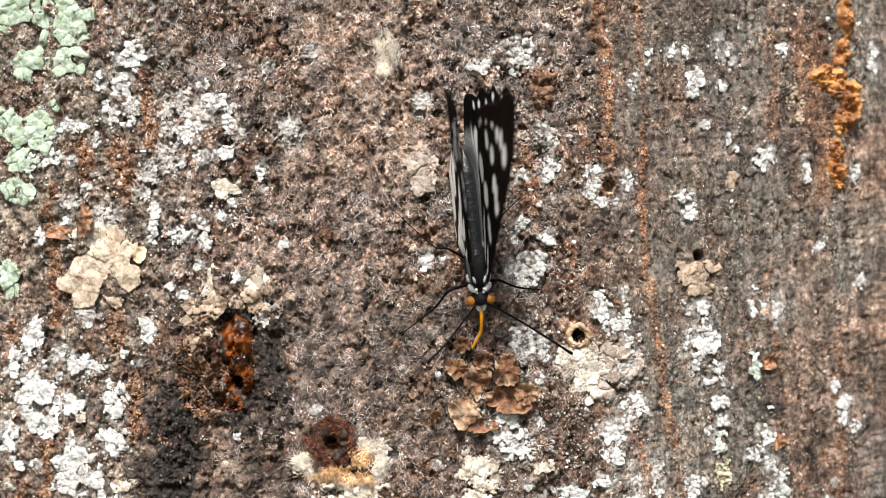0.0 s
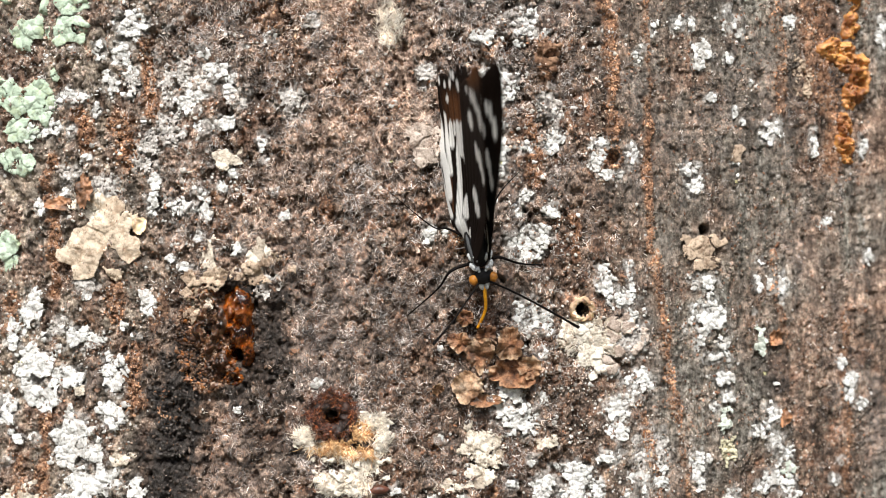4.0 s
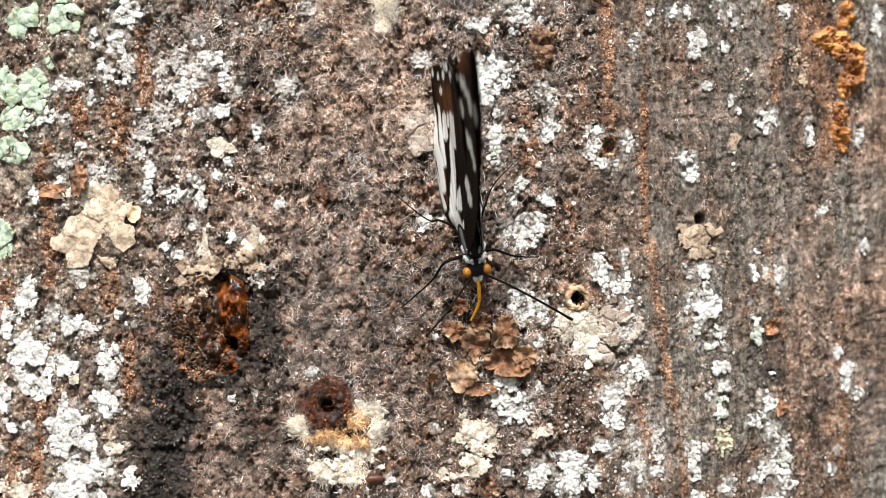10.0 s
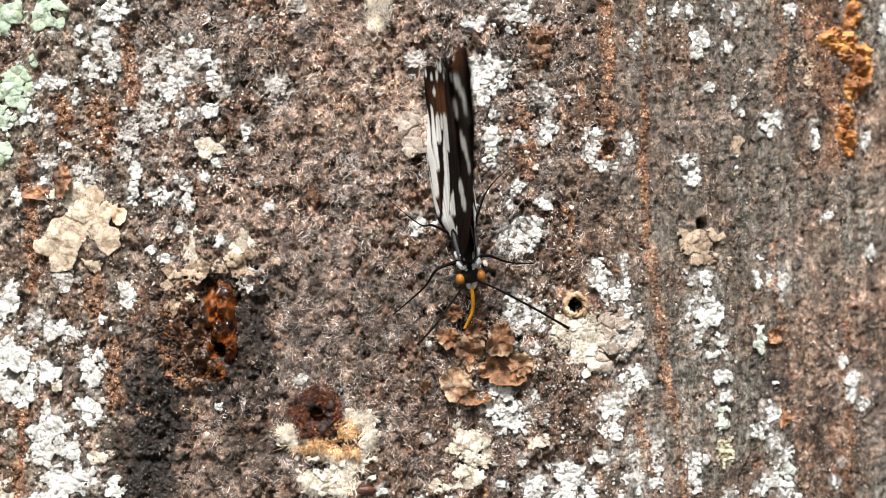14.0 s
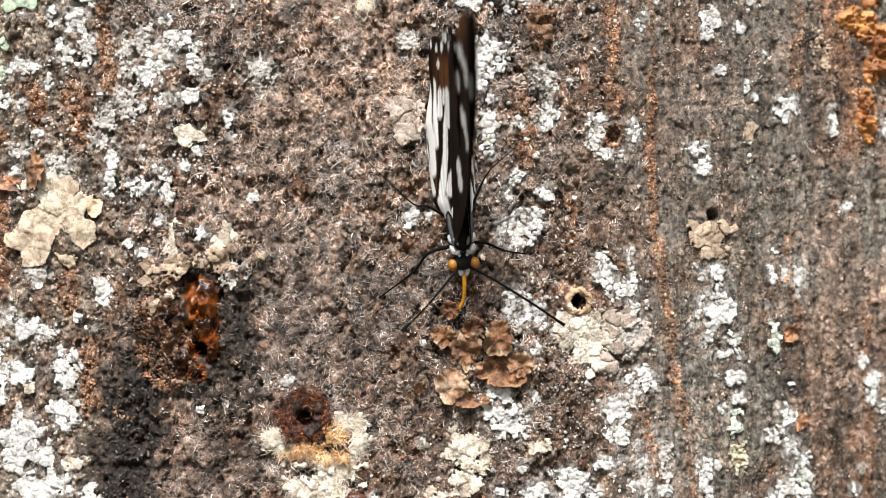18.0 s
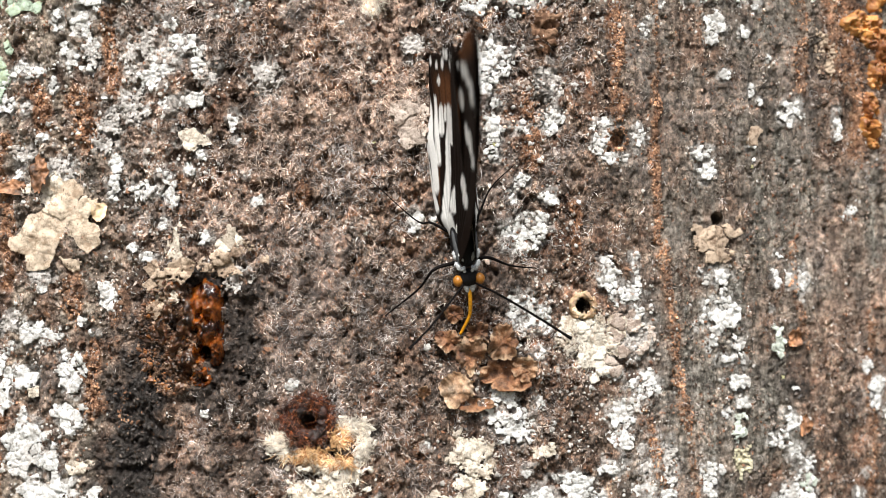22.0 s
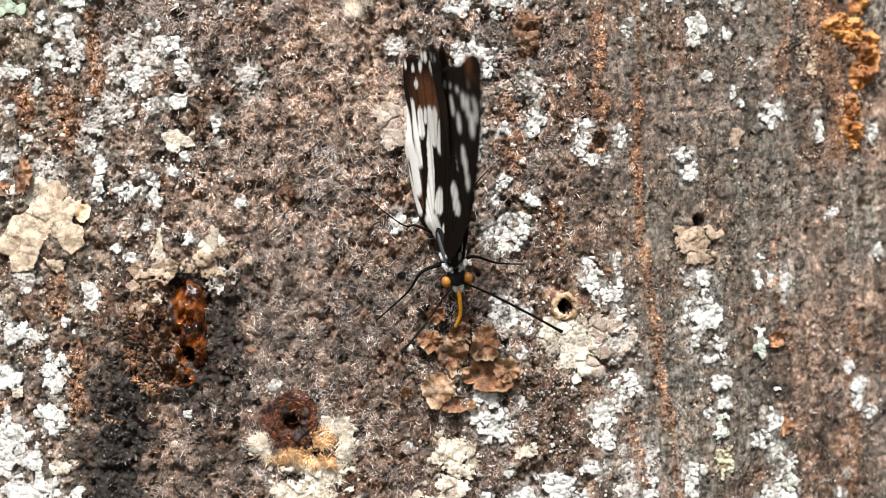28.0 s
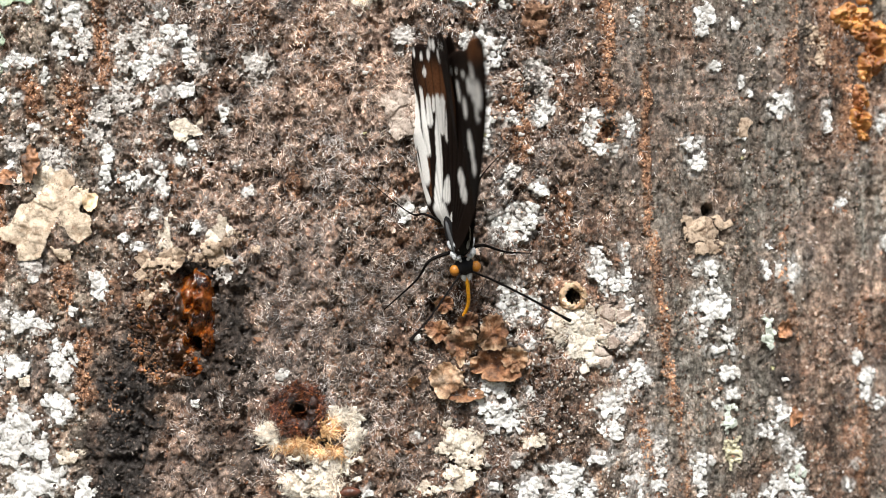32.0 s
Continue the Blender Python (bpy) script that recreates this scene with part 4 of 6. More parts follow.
crumbs("bark_crumbs", s, z, np.minimum(rng.gamma(2.0, 0.05, len(s)) + 0.07, 0.24), OLIVE_CRUMB, "fine olive-grey grains of weathered bark", "bark crumbs")
s, z = scatter(240000, lambda s, z: rusty(s, z) ** 2)
crumbs("rust_crumbs", s, z, np.minimum(rng.gamma(2.2, 0.10, len(s)) + 0.09, 0.32), RUST_CRUMB, "rust-brown crumbs along the seams of the bark", "bark crumbs")


# ---------------------------------------------------------------- lichens
def lobes(s, z, r, thick, sides=7, rim=0.0):
    """Domes (or plates with a raised rim) sunk into the bark at s, z, of radius r (mm)."""
    n = len(s)
    p, side, up, out = frames_at(s, z, 0)
    th = thick * r
    V = [p + MM * (th * (1 - rim))[:, None] * out]
    rings = ((0.62, 0.86 + 0.2 * rim), (1.0, 0.15 + 0.5 * rim), (0.95, -0.9))
    ph = rng.uniform(0, 6.28, n)
    for f, hgt in rings:
        for j in range(sides):
            a = ph + j * 2 * math.pi / sides
            k = r * f * rng.uniform(0.6, 1.35, n)
            V.append(p + MM * ((k * np.cos(a))[:, None] * side + (k * np.sin(a))[:, None] * up + (th * hgt * rng.uniform(0.8, 1.2, n))[:, None] * out))
    V = np.stack(V, 1)
    m = 1 + 3 * sides
    tri = np.array([[0, 1 + j, 1 + (j + 1) % sides] for j in range(sides)])
    quad = np.array([[1 + q * sides + j, 1 + (q + 1) * sides + j, 1 + (q + 1) * sides + (j + 1) % sides, 1 + q * sides + (j + 1) % sides] for q in range(2) for j in range(sides)])
    off = (np.arange(n) * m)[:, None, None]
    return V.reshape(-1, 3), [(tri[None] + off).reshape(-1, 3), (quad[None] + off).reshape(-1, 4)]


SPECKS = {}


def largest(keep):
    """The largest connected island of a mask."""
    lab = np.where(keep, np.arange(keep.size).reshape(keep.shape) + 1, 0)
    for _ in range(200):
        old = lab
        big = lab.copy()
        big[1:] = np.maximum(big[1:], lab[:-1])
        big[:-1] = np.maximum(big[:-1], lab[1:])
        big[:, 1:] = np.maximum(big[:, 1:], lab[:, :-1])
        big[:, :-1] = np.maximum(big[:, :-1], lab[:, 1:])
        lab = np.where(keep, big, 0)
        if (lab == old).all():
            break
    tags, counts = np.unique(lab[lab > 0], return_counts=True)
    return lab == tags[np.argmax(counts)] if len(tags) else keep


def crust(name, spot, mat, label, category, group="", areole=1.0, thick=0.34, ragged=1.0, crack=0.5, step=0.15, seed=0, lift=0.12):
    """A crust on the bark, w by h mm: ragged in outline, cracked into small areoles, thinning out at its edge."""
    s0, z0, w, h = spot
    ns, nz = int(w * 1.7 / step) + 2, int(h * 1.7 / step) + 2
    x, y = np.meshgrid(np.linspace(-0.85 * w, 0.85 * w, ns), np.linspace(-0.85 * h, 0.85 * h, nz))
    S, Z = s0 + x, z0 + y
    q = np.hypot(x / (w / 2), y / (h / 2))
    step_w = 0.5 * areole
    ws, wz = S + 0.6 * step_w * fbm(S / step_w, Z / step_w, 331, 3), Z + 0.6 * step_w * fbm(S / step_w, Z / step_w, 333, 3)
    d, d2, tag, cs, cz = plates(ws / areole, wz / areole, 340)
    cs, cz = cs * areole, cz * areole
    qc = np.hypot((cs - s0) / (w / 2), (cz - z0) / (h / 2))
    whole = 1.10 - qc + ragged * (1.5 * fbm(cs / 1.6 + seed, cz / 1.6, 311, 3) + 0.7 * fbm(cs / 0.55, cz / 0.55, 317, 3)) - 0.5 * (tag < 0.10)
    frayed = 1.30 - q + ragged * (1.5 * fbm(S / 1.6 + seed, Z / 1.6, 311, 3) + 1.1 * fbm(S / 0.55, Z / 0.55, 317, 3))
    field = np.minimum(np.minimum(whole * 2, frayed), (d2 - d) * 2.2 + 0.25 * tag + 0.30 * smooth(0.2, 0.7, whole) - 0.30 * crack)
    hgt = coarse(S, Z) + lift + thick * (0.4 + 0.9 * tag + 0.5 * (0.5 - d) - 0.7 * crack * (1 - smooth(0.02, 0.2, d2 - d))) + 0.14 * fbm(S / 0.35, Z / 0.35, 350, 3) - 0.7 * (1 - smooth(0.0, 0.16, field))
    keep = field > 0
    main = largest(keep)
    rest = keep & ~main
    pieces = []
    for mask in (main, rest):
        f = grid_faces(nz, ns)
        f = f[mask.ravel()[f].all(1)]
        used = np.unique(f)
        back = np.zeros(ns * nz, int)
        back[used] = np.arange(len(used))
        pieces.append((calm(S.ravel()[used], Z.ravel()[used], hgt.ravel()[used]), back[f], np.stack([tag.ravel()[used], d.ravel()[used], 0 * used], -1)))
    if len(pieces[1][1]):
        SPECKS.setdefault(mat.name, []).append(pieces[1])
    V, f, patch = pieces[0]
    if len(f) < 4:
        return None
    me = mesh_from(name, V, f, mat)
    colours_on(me, "patch", patch)
    return tagged(new(name, me), label, category, group)


for rows in (WHITE_NW, WHITE_NW_SMALL, WHITE_SW, WHITE_SW_SMALL, WHITE_NORTH, WHITE_SOUTH, WHITE_RING, WHITE_EAST, WHITE_SE, WHITE_FAR):
    size, gap = (1.9, 0.3) if rows is WHITE_SW else (1.1, 0.45)
    grow = 1.22 if rows is WHITE_SW else 1.05
    for s0, z0, w, h in rows:
        crust("lichen", (s0, z0, w * grow, h * grow), WHITE_CRUST, "chalky white crust lichen on the grey-brown bark", "lichen", "lichens on the trunk", size, 0.34, 1.0, gap)

for spot in GREYS:
    crust("lichen", spot, GREY_CRUST, "dull grey crust lichen on the bark", "lichen", "lichens on the trunk", 0.7, 0.3, 1.2)
for spot in [(-38.6, 13.7, 5.2, 3.8), (-34.3, -40.3, 2.9, 4.3), (-70.4, -32.7, 3.4, 4.0), (-82.2, -54.4, 7.4, 5.0), (-61.0, -45.8, 4.5, 2.7), (11.2, -43.5, 7.2, 7.0),
             (9.6, -50.3, 7.2, 5.9), (3.4, -51.4, 3.8, 3.8), (24.9, -43.8, 5.2, 3.1), (-42.8, -5.9, 4.5, 6.1), (-33.5, -5.0, 5.6, 6.1), (-45.1, -14.0, 3.8, 6.1), (34.2, -24.8, 7.4, 8.3),
             (38.4, -19.9, 6.8, 5.6), (-67.1, 4.4, 7.9, 4.5)]:
    crust("lichen", spot, CREAM_CRUST, "cream-coloured flaky crust on the bark", "lichen", "lichens on the trunk", 2.0, 0.45, 1.2, 0.15)
for spot in [(-80.0, 39.7, 8.0, 7.0), (-71.6, 39.7, 8.4, 6.0), (-83.3, 26.1, 8.4, 8.2), (-78.2, 25.4, 5.9, 8.2), (-82.4, 20.0, 7.0, 4.5), (-82.5, 13.8, 7.2, 5.0), (-74.0, 31.2, 3.0, 2.7), (-85.1, -4.9, 5.6, 7.5),
             (-72.7, 48.6, 11.6, 10.0), (-90.0, 33.1, 7.8, 11.2), (-83.6, 50.0, 10.3, 7.5)]:
    crust("lichen", spot, GREEN_CRUST, "pale green leafy lichen rosette on the bark", "lichen", "lichens on the trunk", 2.4, 0.5, 0.30, 0.34, 0.16)
for spot in [(62.6, -39.6, 3.1, 5.4), (70.4, -24.2, 3.1, 4.7), (70.2, -21.4, 2.2, 2.7), (-80.2, 19.0, 3.4, 4.5), (76.8, -50.6, 3.4, 3.4)]:
    crust("lichen", spot, MINT_CRUST, "pale blue-green lichen on the bark", "lichen", "lichens on the trunk", 1.2, 0.5, 0.6, 0.4)
for spot in [(57.0, -4.5, 7.9, 6.1), (65.2, 15.4, 2.9, 5.6), (60.5, -2.2, 3.8, 4.0), (57.3, -7.7, 4.5, 3.4)]:
    crust("bark_scab", spot, SCAB_CRUST, "tan flaky scab of bark round a small hole", "bark", "", 2.2, 0.6, 1.1, 0.12)
crust("lichen", (62.9, -45.9, 3.8, 4.5), YELLOW_CRUST, "pale yellow-green lichen rosette on the bark", "lichen", "lichens on the trunk", 0.8, 0.5, 1.2, 0.4)

for spot in [(-82.5, -27.1, 1.0, 0.9), (-6.5, 13.3, 0.8, 0.7), (64.7, 9.3, 1.0, 0.8), (71.1, -30.4, 0.7, 0.9), (15.6, 13.1, 0.9, 0.8)]:
    crust("lichen", spot, EGG_CRUST, "tiny egg-yellow lichen speck on the bark", "lichen", "lichens on the trunk", 0.4, 0.4, 0.5)

def near_lichen(s, z):
    i = np.clip(((z - LG_Z[0]) / 0.5).astype(int), 0, len(LG_Z) - 1)
    j = np.clip(((s - LG_S[0]) / 0.5).astype(int), 0, len(LG_S) - 1)
    return LG[i, j]


s, z = scatter(46000, lambda s, z: (0.40 * smooth(0.02, 0.25, near_lichen(s, z)) * (1 - smooth(0.35, 0.6, near_lichen(s, z))) + 0.16 * along(s, z, BLOOM, 453, 0.8)) * dry(s, z) * smooth(-0.2, 0.1, fbm(s / 2, z / 2.5, 405, 3)))
r = np.minimum(rng.gamma(2.0, 0.07, len(s)) + 0.06, 0.42)
V, F = lobes(s, z, r, np.full(len(s), 0.3), 6)
tagged(new("lichen_granules", mesh_from("lichen_granules", V, F, WHITE_LICHEN)), "small white and grey lichen specks round larger patches", "lichen", kind="stuff")
s, z = scatter(24000, lambda s, z: smooth(0.06, 0.34, fbm(s / 9, z / 12, 401, 3) + 0.1 * np.abs(s + 5) / 70 + 0.12 * np.exp(-((s - 24) / 9) ** 2)) * (1 - 0.9 * smooth(30, 46, s)) * dry(s, z))
r = rng.gamma(2.4, 0.07, len(s)) + 0.06
V, F = lobes(s, z, r, np.full(len(s), 0.4), 5)
tagged(new("lichen_granules", mesh_from("lichen_granules", V, F, WHITE_LICHEN)), "scattered white lichen granules on the bark", "lichen", kind="stuff")


# ---------------------------------------------------------------- flakes, resin and borings
def sheet(name, spot, mat, label, category, lift=0.8, curl=1.0, seed=1, turn=0.0, ragged=0.35, parent=None, thick=0.25, crumple=0.5, tilt=0.0, toward=0.0):
    """A thin ragged flake lying on the bark with its rim curled up."""
    s0, z0, w, h = spot
    nr, na = 14, 48
    t, a = np.meshgrid(np.linspace(0, 1, nr), np.linspace(0, 2 * math.pi, na, endpoint=False), indexing="ij")
    ca, sa = np.cos(a), np.sin(a)
    edge = 1 + ragged * 2 * fbm(ca * 1.6 + seed * 3.1, sa * 1.6 + seed, 500 + seed, 4)
    x, y = t * edge * ca * w / 2, t * edge * sa * h / 2
    c, sn = math.cos(turn), math.sin(turn)
    x, y = c * x - sn * y, sn * x + c * y
    hgt = lift + curl * smooth(0.45, 1.0, t) * (0.35 + 1.5 * fbm(ca * 1.2 + seed, sa * 1.2, 520 + seed, 2)) + crumple * 2 * fbm(x / 1.6 + seed, y / 1.6, 530 + seed, 3)
    hgt = hgt + tilt * (x / w * math.cos(toward) + y / h * math.sin(toward))
    s, z = (s0 + x).ravel(), (z0 + y).ravel()
    low = 2.0 * fbm(s / 38, z / 60, 3, 3) + 1.2 * fbm(s / 6.5, z / 26, 11, 3)
    top, bottom = calm(s, z, low + hgt.ravel() + 0.3), calm(s, z, low + hgt.ravel() + 0.3 - thick)
    f = grid_faces(nr, na, wrap=True)
    n = nr * na
    rim = np.arange(na) + (nr - 1) * na
    side = np.stack([rim, np.roll(rim, -1), np.roll(rim, -1) + n, rim + n], -1)
    me = mesh_from(name, np.concatenate([top, bottom]), [f[:, ::-1], f + n, side], mat)
    if parent:
        return child(name, me, parent)
    return tagged(new(name, me), label, category)


def base_at(name, s, z, label, category, group=""):
    """An Empty on the bark, without a turn or scale, to which parts in world space are tied."""
    return tagged(new(name), label, category, group)


for k, spot in enumerate([(-64.8, -1.9, 15.0, 11.5), (-63.6, 3.8, 9.0, 7.0), (-68.4, -6.2, 10.5, 7.0), (-60.7, -5.6, 8.4, 7.5)]):
    crust("paper_bark_flake", spot, TAN_CRUST, "tan papery bark flake lying on the trunk", "bark flake", "", 3.4, 0.5, 0.32, 0.08, 0.18, k * 7, 0.5)
sheet("paper_bark_flake", (-56.9, 0.7, 2.7, 3.4), TAN_FLAKE, "small tan papery bark flake beside the larger ones", "bark flake", 0.5, 0.5, 12)
sheet("bark_chip", (-68.0, 8.2, 3.1, 7.4), RUST_CHIP, "rust-orange bark chip standing off the trunk", "bark chip", 1.2, 0.8, 5, 0.05, 0.6, crumple=1.0)
sheet("bark_chip", (-72.8, 5.3, 5.6, 2.2), RUST_CHIP, "rust-orange bark chip lying on the trunk", "bark chip", 0.5, 0.4, 6, 0, 0.8, crumple=0.9)
sheet("bark_chip", (75.6, -39.6, 2.5, 4.0), RUST_CHIP, "rust-orange bark chip between white lichens", "bark chip", 0.5, 0.5, 7, 0, 0.7, crumple=0.9)
sheet("bark_chip", (73.7, -23.1, 2.9, 2.7), RUST_CHIP, "reddish bark chip lying on the trunk", "bark chip", 0.4, 0.5, 8, 0, 0.8, crumple=0.9)

rosette = base_at("lichen_rosette", 0, 0, "crumpled brown and tan rosette of dead leafy lichen", "lichen")


def lobe(spot, lift, turn, cup, ruffle, pale, seed):
    """One crumpled leaf of the rosette: scalloped in outline, its rim ruffled and curled off the bark, paler outwards."""
    s0, z0, w, h = spot
    nr, na = 26, 110
    t, a = np.meshgrid(np.linspace(0, 1, nr), np.linspace(0, 2 * math.pi, na, endpoint=False), indexing="ij")
    ca, sa = np.cos(a), np.sin(a)
    edge = 1 + 0.75 * fbm(ca * 1.5 + seed, sa * 1.5, 560 + seed, 3) + 0.18 * fbm(ca * 5 + seed, sa * 5, 570 + seed, 3)
    x, y = t * edge * ca * w / 2, t * edge * sa * h / 2
    fold = fbm(ca * 1.8 + seed, sa * 1.8, 580 + seed, 3)
    hgt = lift + cup * t ** 2 * (0.4 + 2.2 * fold) + ruffle * t ** 3 * np.sin(7 * a + 5 * fold + seed) + 3.2 * fbm((s0 + x) / 2.6, (z0 + y) / 2.6, 590, 3) - 0.5 * (1 - t) ** 2
    hgt = hgt + 1.4 * (x / w * math.cos(turn) + y / h * math.sin(turn)) - 1.3 * smooth(0.93, 1.0, t) * (fold < 0)
    s, z = (s0 + x).ravel(), (z0 + y).ravel()
    low = coarse(s, z)
    top, bottom = calm(s, z, low + hgt.ravel() + 0.3), calm(s, z, low + hgt.ravel() + 0.12)
    f, n = grid_faces(nr, na, wrap=True), nr * na
    rim_ = np.arange(na) + (nr - 1) * na
    me = mesh_from("lobe", np.concatenate([top, bottom]), [f[:, ::-1], f + n, np.stack([rim_, np.roll(rim_, -1), np.roll(rim_, -1) + n, rim_ + n], -1)], DRY_LICHEN)
    share = np.clip(pale * 0.75 - 0.08 + 0.55 * smooth(0.6, 1.0, t) * (0.5 + 2.5 * fold) + 0.5 * fbm(x / 2, y / 2, 595 + seed, 2), 0, 1).ravel()
    colours_on(me, "patch", np.repeat(np.concatenate([share, share])[:, None], 3, 1))
    return child("lobe", me, rosette)


for k, row in enumerate([((7.0, -22.8, 4.6, 4.2), 0.8, 2.4, 0.8, 0.4, 0.05), ((11.0, -25.0, 5.4, 7.2), 0.9, 0.5, 0.6, 0.3, 0.30), ((17.2, -29.0, 11.0, 6.2), 0.9, 5.0, 0.9, 0.5, 0.12),
                         ((21.0, -28.0, 4.6, 4.6), 1.3, 0.0, 1.1, 0.5, 0.55), ((8.8, -31.4, 6.6, 6.8), 1.0, 4.2, 0.9, 0.5, 0.70), ((16.8, -22.8, 6.0, 7.2), 2.2, 1.4, 1.6, 0.7, 0.20),
                         ((12.2, -21.4, 4.0, 4.0), 1.6, 1.8, 1.4, 0.6, 0.25), ((11.6, -34.6, 7.0, 2.6), 0.5, 4.7, 0.5, 0.3, 0.25), ((8.0, -17.9, 3.6, 3.2), 0.9, 1.0, 0.9, 0.4, 0.10), ((2.6, -32.0, 2.8, 2.6), 0.9, 2.0, 1.6, 0.5, 0.35)]):
    lobe(*row, 30 + k)


def blob(name, spot, mat, thick, seed, parent=None, label="", category="", lump=0.5):
    """A lumpy drop sitting on the bark."""
    s0, z0, w, h = spot
    nr, na = 22, 56
    t, a = np.meshgrid(np.linspace(0, 1, nr), np.linspace(0, 2 * math.pi, na, endpoint=False), indexing="ij")
    ca, sa = np.cos(a), np.sin(a)
    edge = 1 + 0.7 * fbm(ca * 1.4 + seed, sa * 1.4, 600 + seed, 3)
    s, z = (s0 + t * edge * ca * w / 2).ravel(), (z0 + t * edge * sa * h / 2).ravel()
    hgt = thick * np.sqrt(np.clip(1 - t ** 2, 0, 1)).ravel() * (1 + lump * 2 * fbm(s / 1.3, z / 1.3, 610 + seed, 3)) - 0.35
    me = mesh_from(name, place(s, z, hgt), grid_faces(nr, na, wrap=True)[:, ::-1], mat)
    return child(name, me, parent) if parent else tagged(new(name, me), label, category)


flow = base_at("resin_flow", 0, 0, "dark glossy amber resin oozing over a brown crumbly mound of bark", "resin")
blob("mound", (-42.6, -20.0, 9.5, 13.5), GRIT, 2.4, 3, flow, lump=1.3)
blob("mound", (-41.0, -27.0, 8.0, 9.0), GRIT, 1.8, 5, flow, lump=1.5)
blob("mound", (-44.5, -13.8, 6.5, 6.0), SCAB_GRIT, 1.6, 6, flow, lump=1.3)
blob("resin_drop", (-37.3, -18.4, 6.6, 13.0), RESIN, 3.2, 1, flow, lump=0.35)
blob("resin_drop", (-35.2, -24.6, 3.2, 6.2), RESIN, 3.0, 7, flow, lump=0.4)
blob("resin_drop", (-38.8, -25.2, 2.4, 4.4), RESIN, 2.6, 8, flow, lump=0.5)
blob("resin_drop", (-38.2, -29.4, 5.6, 4.0), RESIN, 1.2, 4, flow, lump=1.4)
cz_a, cz_r = rng.uniform(0, 6.283, 1500), np.sqrt(rng.uniform(0, 1, 1500))
crumbs("resin_crumbs", -43.2 + cz_r * np.cos(cz_a) * 6.5, -22.4 + cz_r * np.sin(cz_a) * 10.5, np.minimum(rng.gamma(1.6, 0.12, 1500) + 0.08, 0.7), STICKY_CRUMB, "brown, tan and amber crumbs stuck in the resin", "bark crumbs", 0.1, 1.0)
for k, spot in enumerate([(-42.0, -9.6, 7.5, 4.5), (-46.0, -12.0, 4.0, 6.5), (-33.0, -8.5, 9.0, 5.0), (-46.5, -16.5, 4.5, 4.0)]):
    crust("bark_scab", spot, SCAB_CRUST, "tan flaky scab of bark above the resin", "bark", "", 2.3, 0.9, 1.5, 0.15, 0.15, 70 + k, 0.5)

gum = base_at("gum_ridge", 0, 0, "pale orange gum hardened along a seam of the bark", "gum")
for k, (spot, th) in enumerate([((91.5, 42.1, 3.4, 5.0), 0.9), ((88.4, 37.0, 7.2, 3.8), 1.2), ((90.6, 34.2, 5.0, 3.8), 1.0), ((93.5, 31.7, 4.0, 8.8), 1.7), ((91.2, 27.1, 2.7, 4.5), 1.2), ((90.2, 21.2, 2.9, 3.8), 1.0),
                                ((89.8, 17.2, 3.4, 3.8), 1.2), ((90.7, 14.6, 2.2, 2.7), 0.9), ((92.2, 49.2, 3.1, 6.3), 1.0)]):
    blob("gum_lump", (spot[0], spot[1], spot[2] * 1.3, spot[3] * 1.35), GUM, th * 1.5, 40 + k, gum, lump=1.3)

for spot in [(78.8, 32.9, 2.9, 5.0), (80.9, 28.5, 3.8, 2.9), (81.7, 31.4, 2.7, 2.2)]:
    crust("bark_scab", spot, SCAB_CRUST, "tan crumbling scab of bark near the gum", "bark", "", 0.8, 0.5, 1.6, 0.6)


def rim(name, spot, mat, tube_r, seed, parent=None, label="", category="", lump=0.6):
    """A lumpy ring heaped round a hole: s, z, outer width, outer height."""
    s0, z0, w, h = spot
    na, nb = 72, 18
    a, b = np.meshgrid(np.linspace(0, 2 * math.pi, na, endpoint=False), np.linspace(0, 2 * math.pi, nb, endpoint=False), indexing="ij")
    k = tube_r * (1 + lump * 2 * fbm(np.cos(a) * 5 + 2 * np.cos(b) + seed, np.sin(a) * 5 + 2 * np.sin(b), 640 + seed, 4))
    q = 1 - tube_r / (w / 2) + k * np.cos(b) / (w / 2)
    q = q * (1 + 0.3 * fbm(np.cos(a) * 1.5 + seed, np.sin(a) * 1.5, 650 + seed, 2))
    V = calm((s0 + q * np.cos(a) * w / 2).ravel(), (z0 + q * np.sin(a) * h / 2).ravel(), (0.5 + 0.8 * k * np.sin(b)).ravel())
    n = na * nb
    i, j = np.meshgrid(np.arange(na), np.arange(nb), indexing="ij")
    f = np.stack([i * nb + j, i * nb + (j + 1) % nb, (i + 1) % na * nb + (j + 1) % nb, (i + 1) % na * nb + j], -1).reshape(-1, 4)
    me = mesh_from(name, V, f, mat)
    return child(name, me, parent) if parent else tagged(new(name, me), label, category)


rim("frass_ring", (-18.3, -37.4, 8.1, 7.4), FRASS, 1.1, 1, None, "maroon frass heaped round a bored hole in the bark", "frass", 1.0)
rim("bored_rim", (32.0, -16.5, 5.2, 5.2), PALE_WOOD, 0.5, 2, None, "pale wooden rim of a small bored hole", "bored hole", 1.3)


def radial_fibres(name, cs, cz, r0, r1, n, mat, label, category, squash=1.0, lift=0.05, jitter=0.9):
    a = rng.uniform(0, 6.28, n)
    q = rng.uniform(r0, r1, n)
    s, z = cs + q * np.cos(a), cz + q * np.sin(a) * squash
    return fibres(name, s, z, rng.gamma(3, 0.26, n) + 0.3, rng.uniform(0.025, 0.07, n), mat, label, 0.7, a + rng.uniform(-jitter, jitter, n), category, lift * rng.uniform(0.2, 1, n))


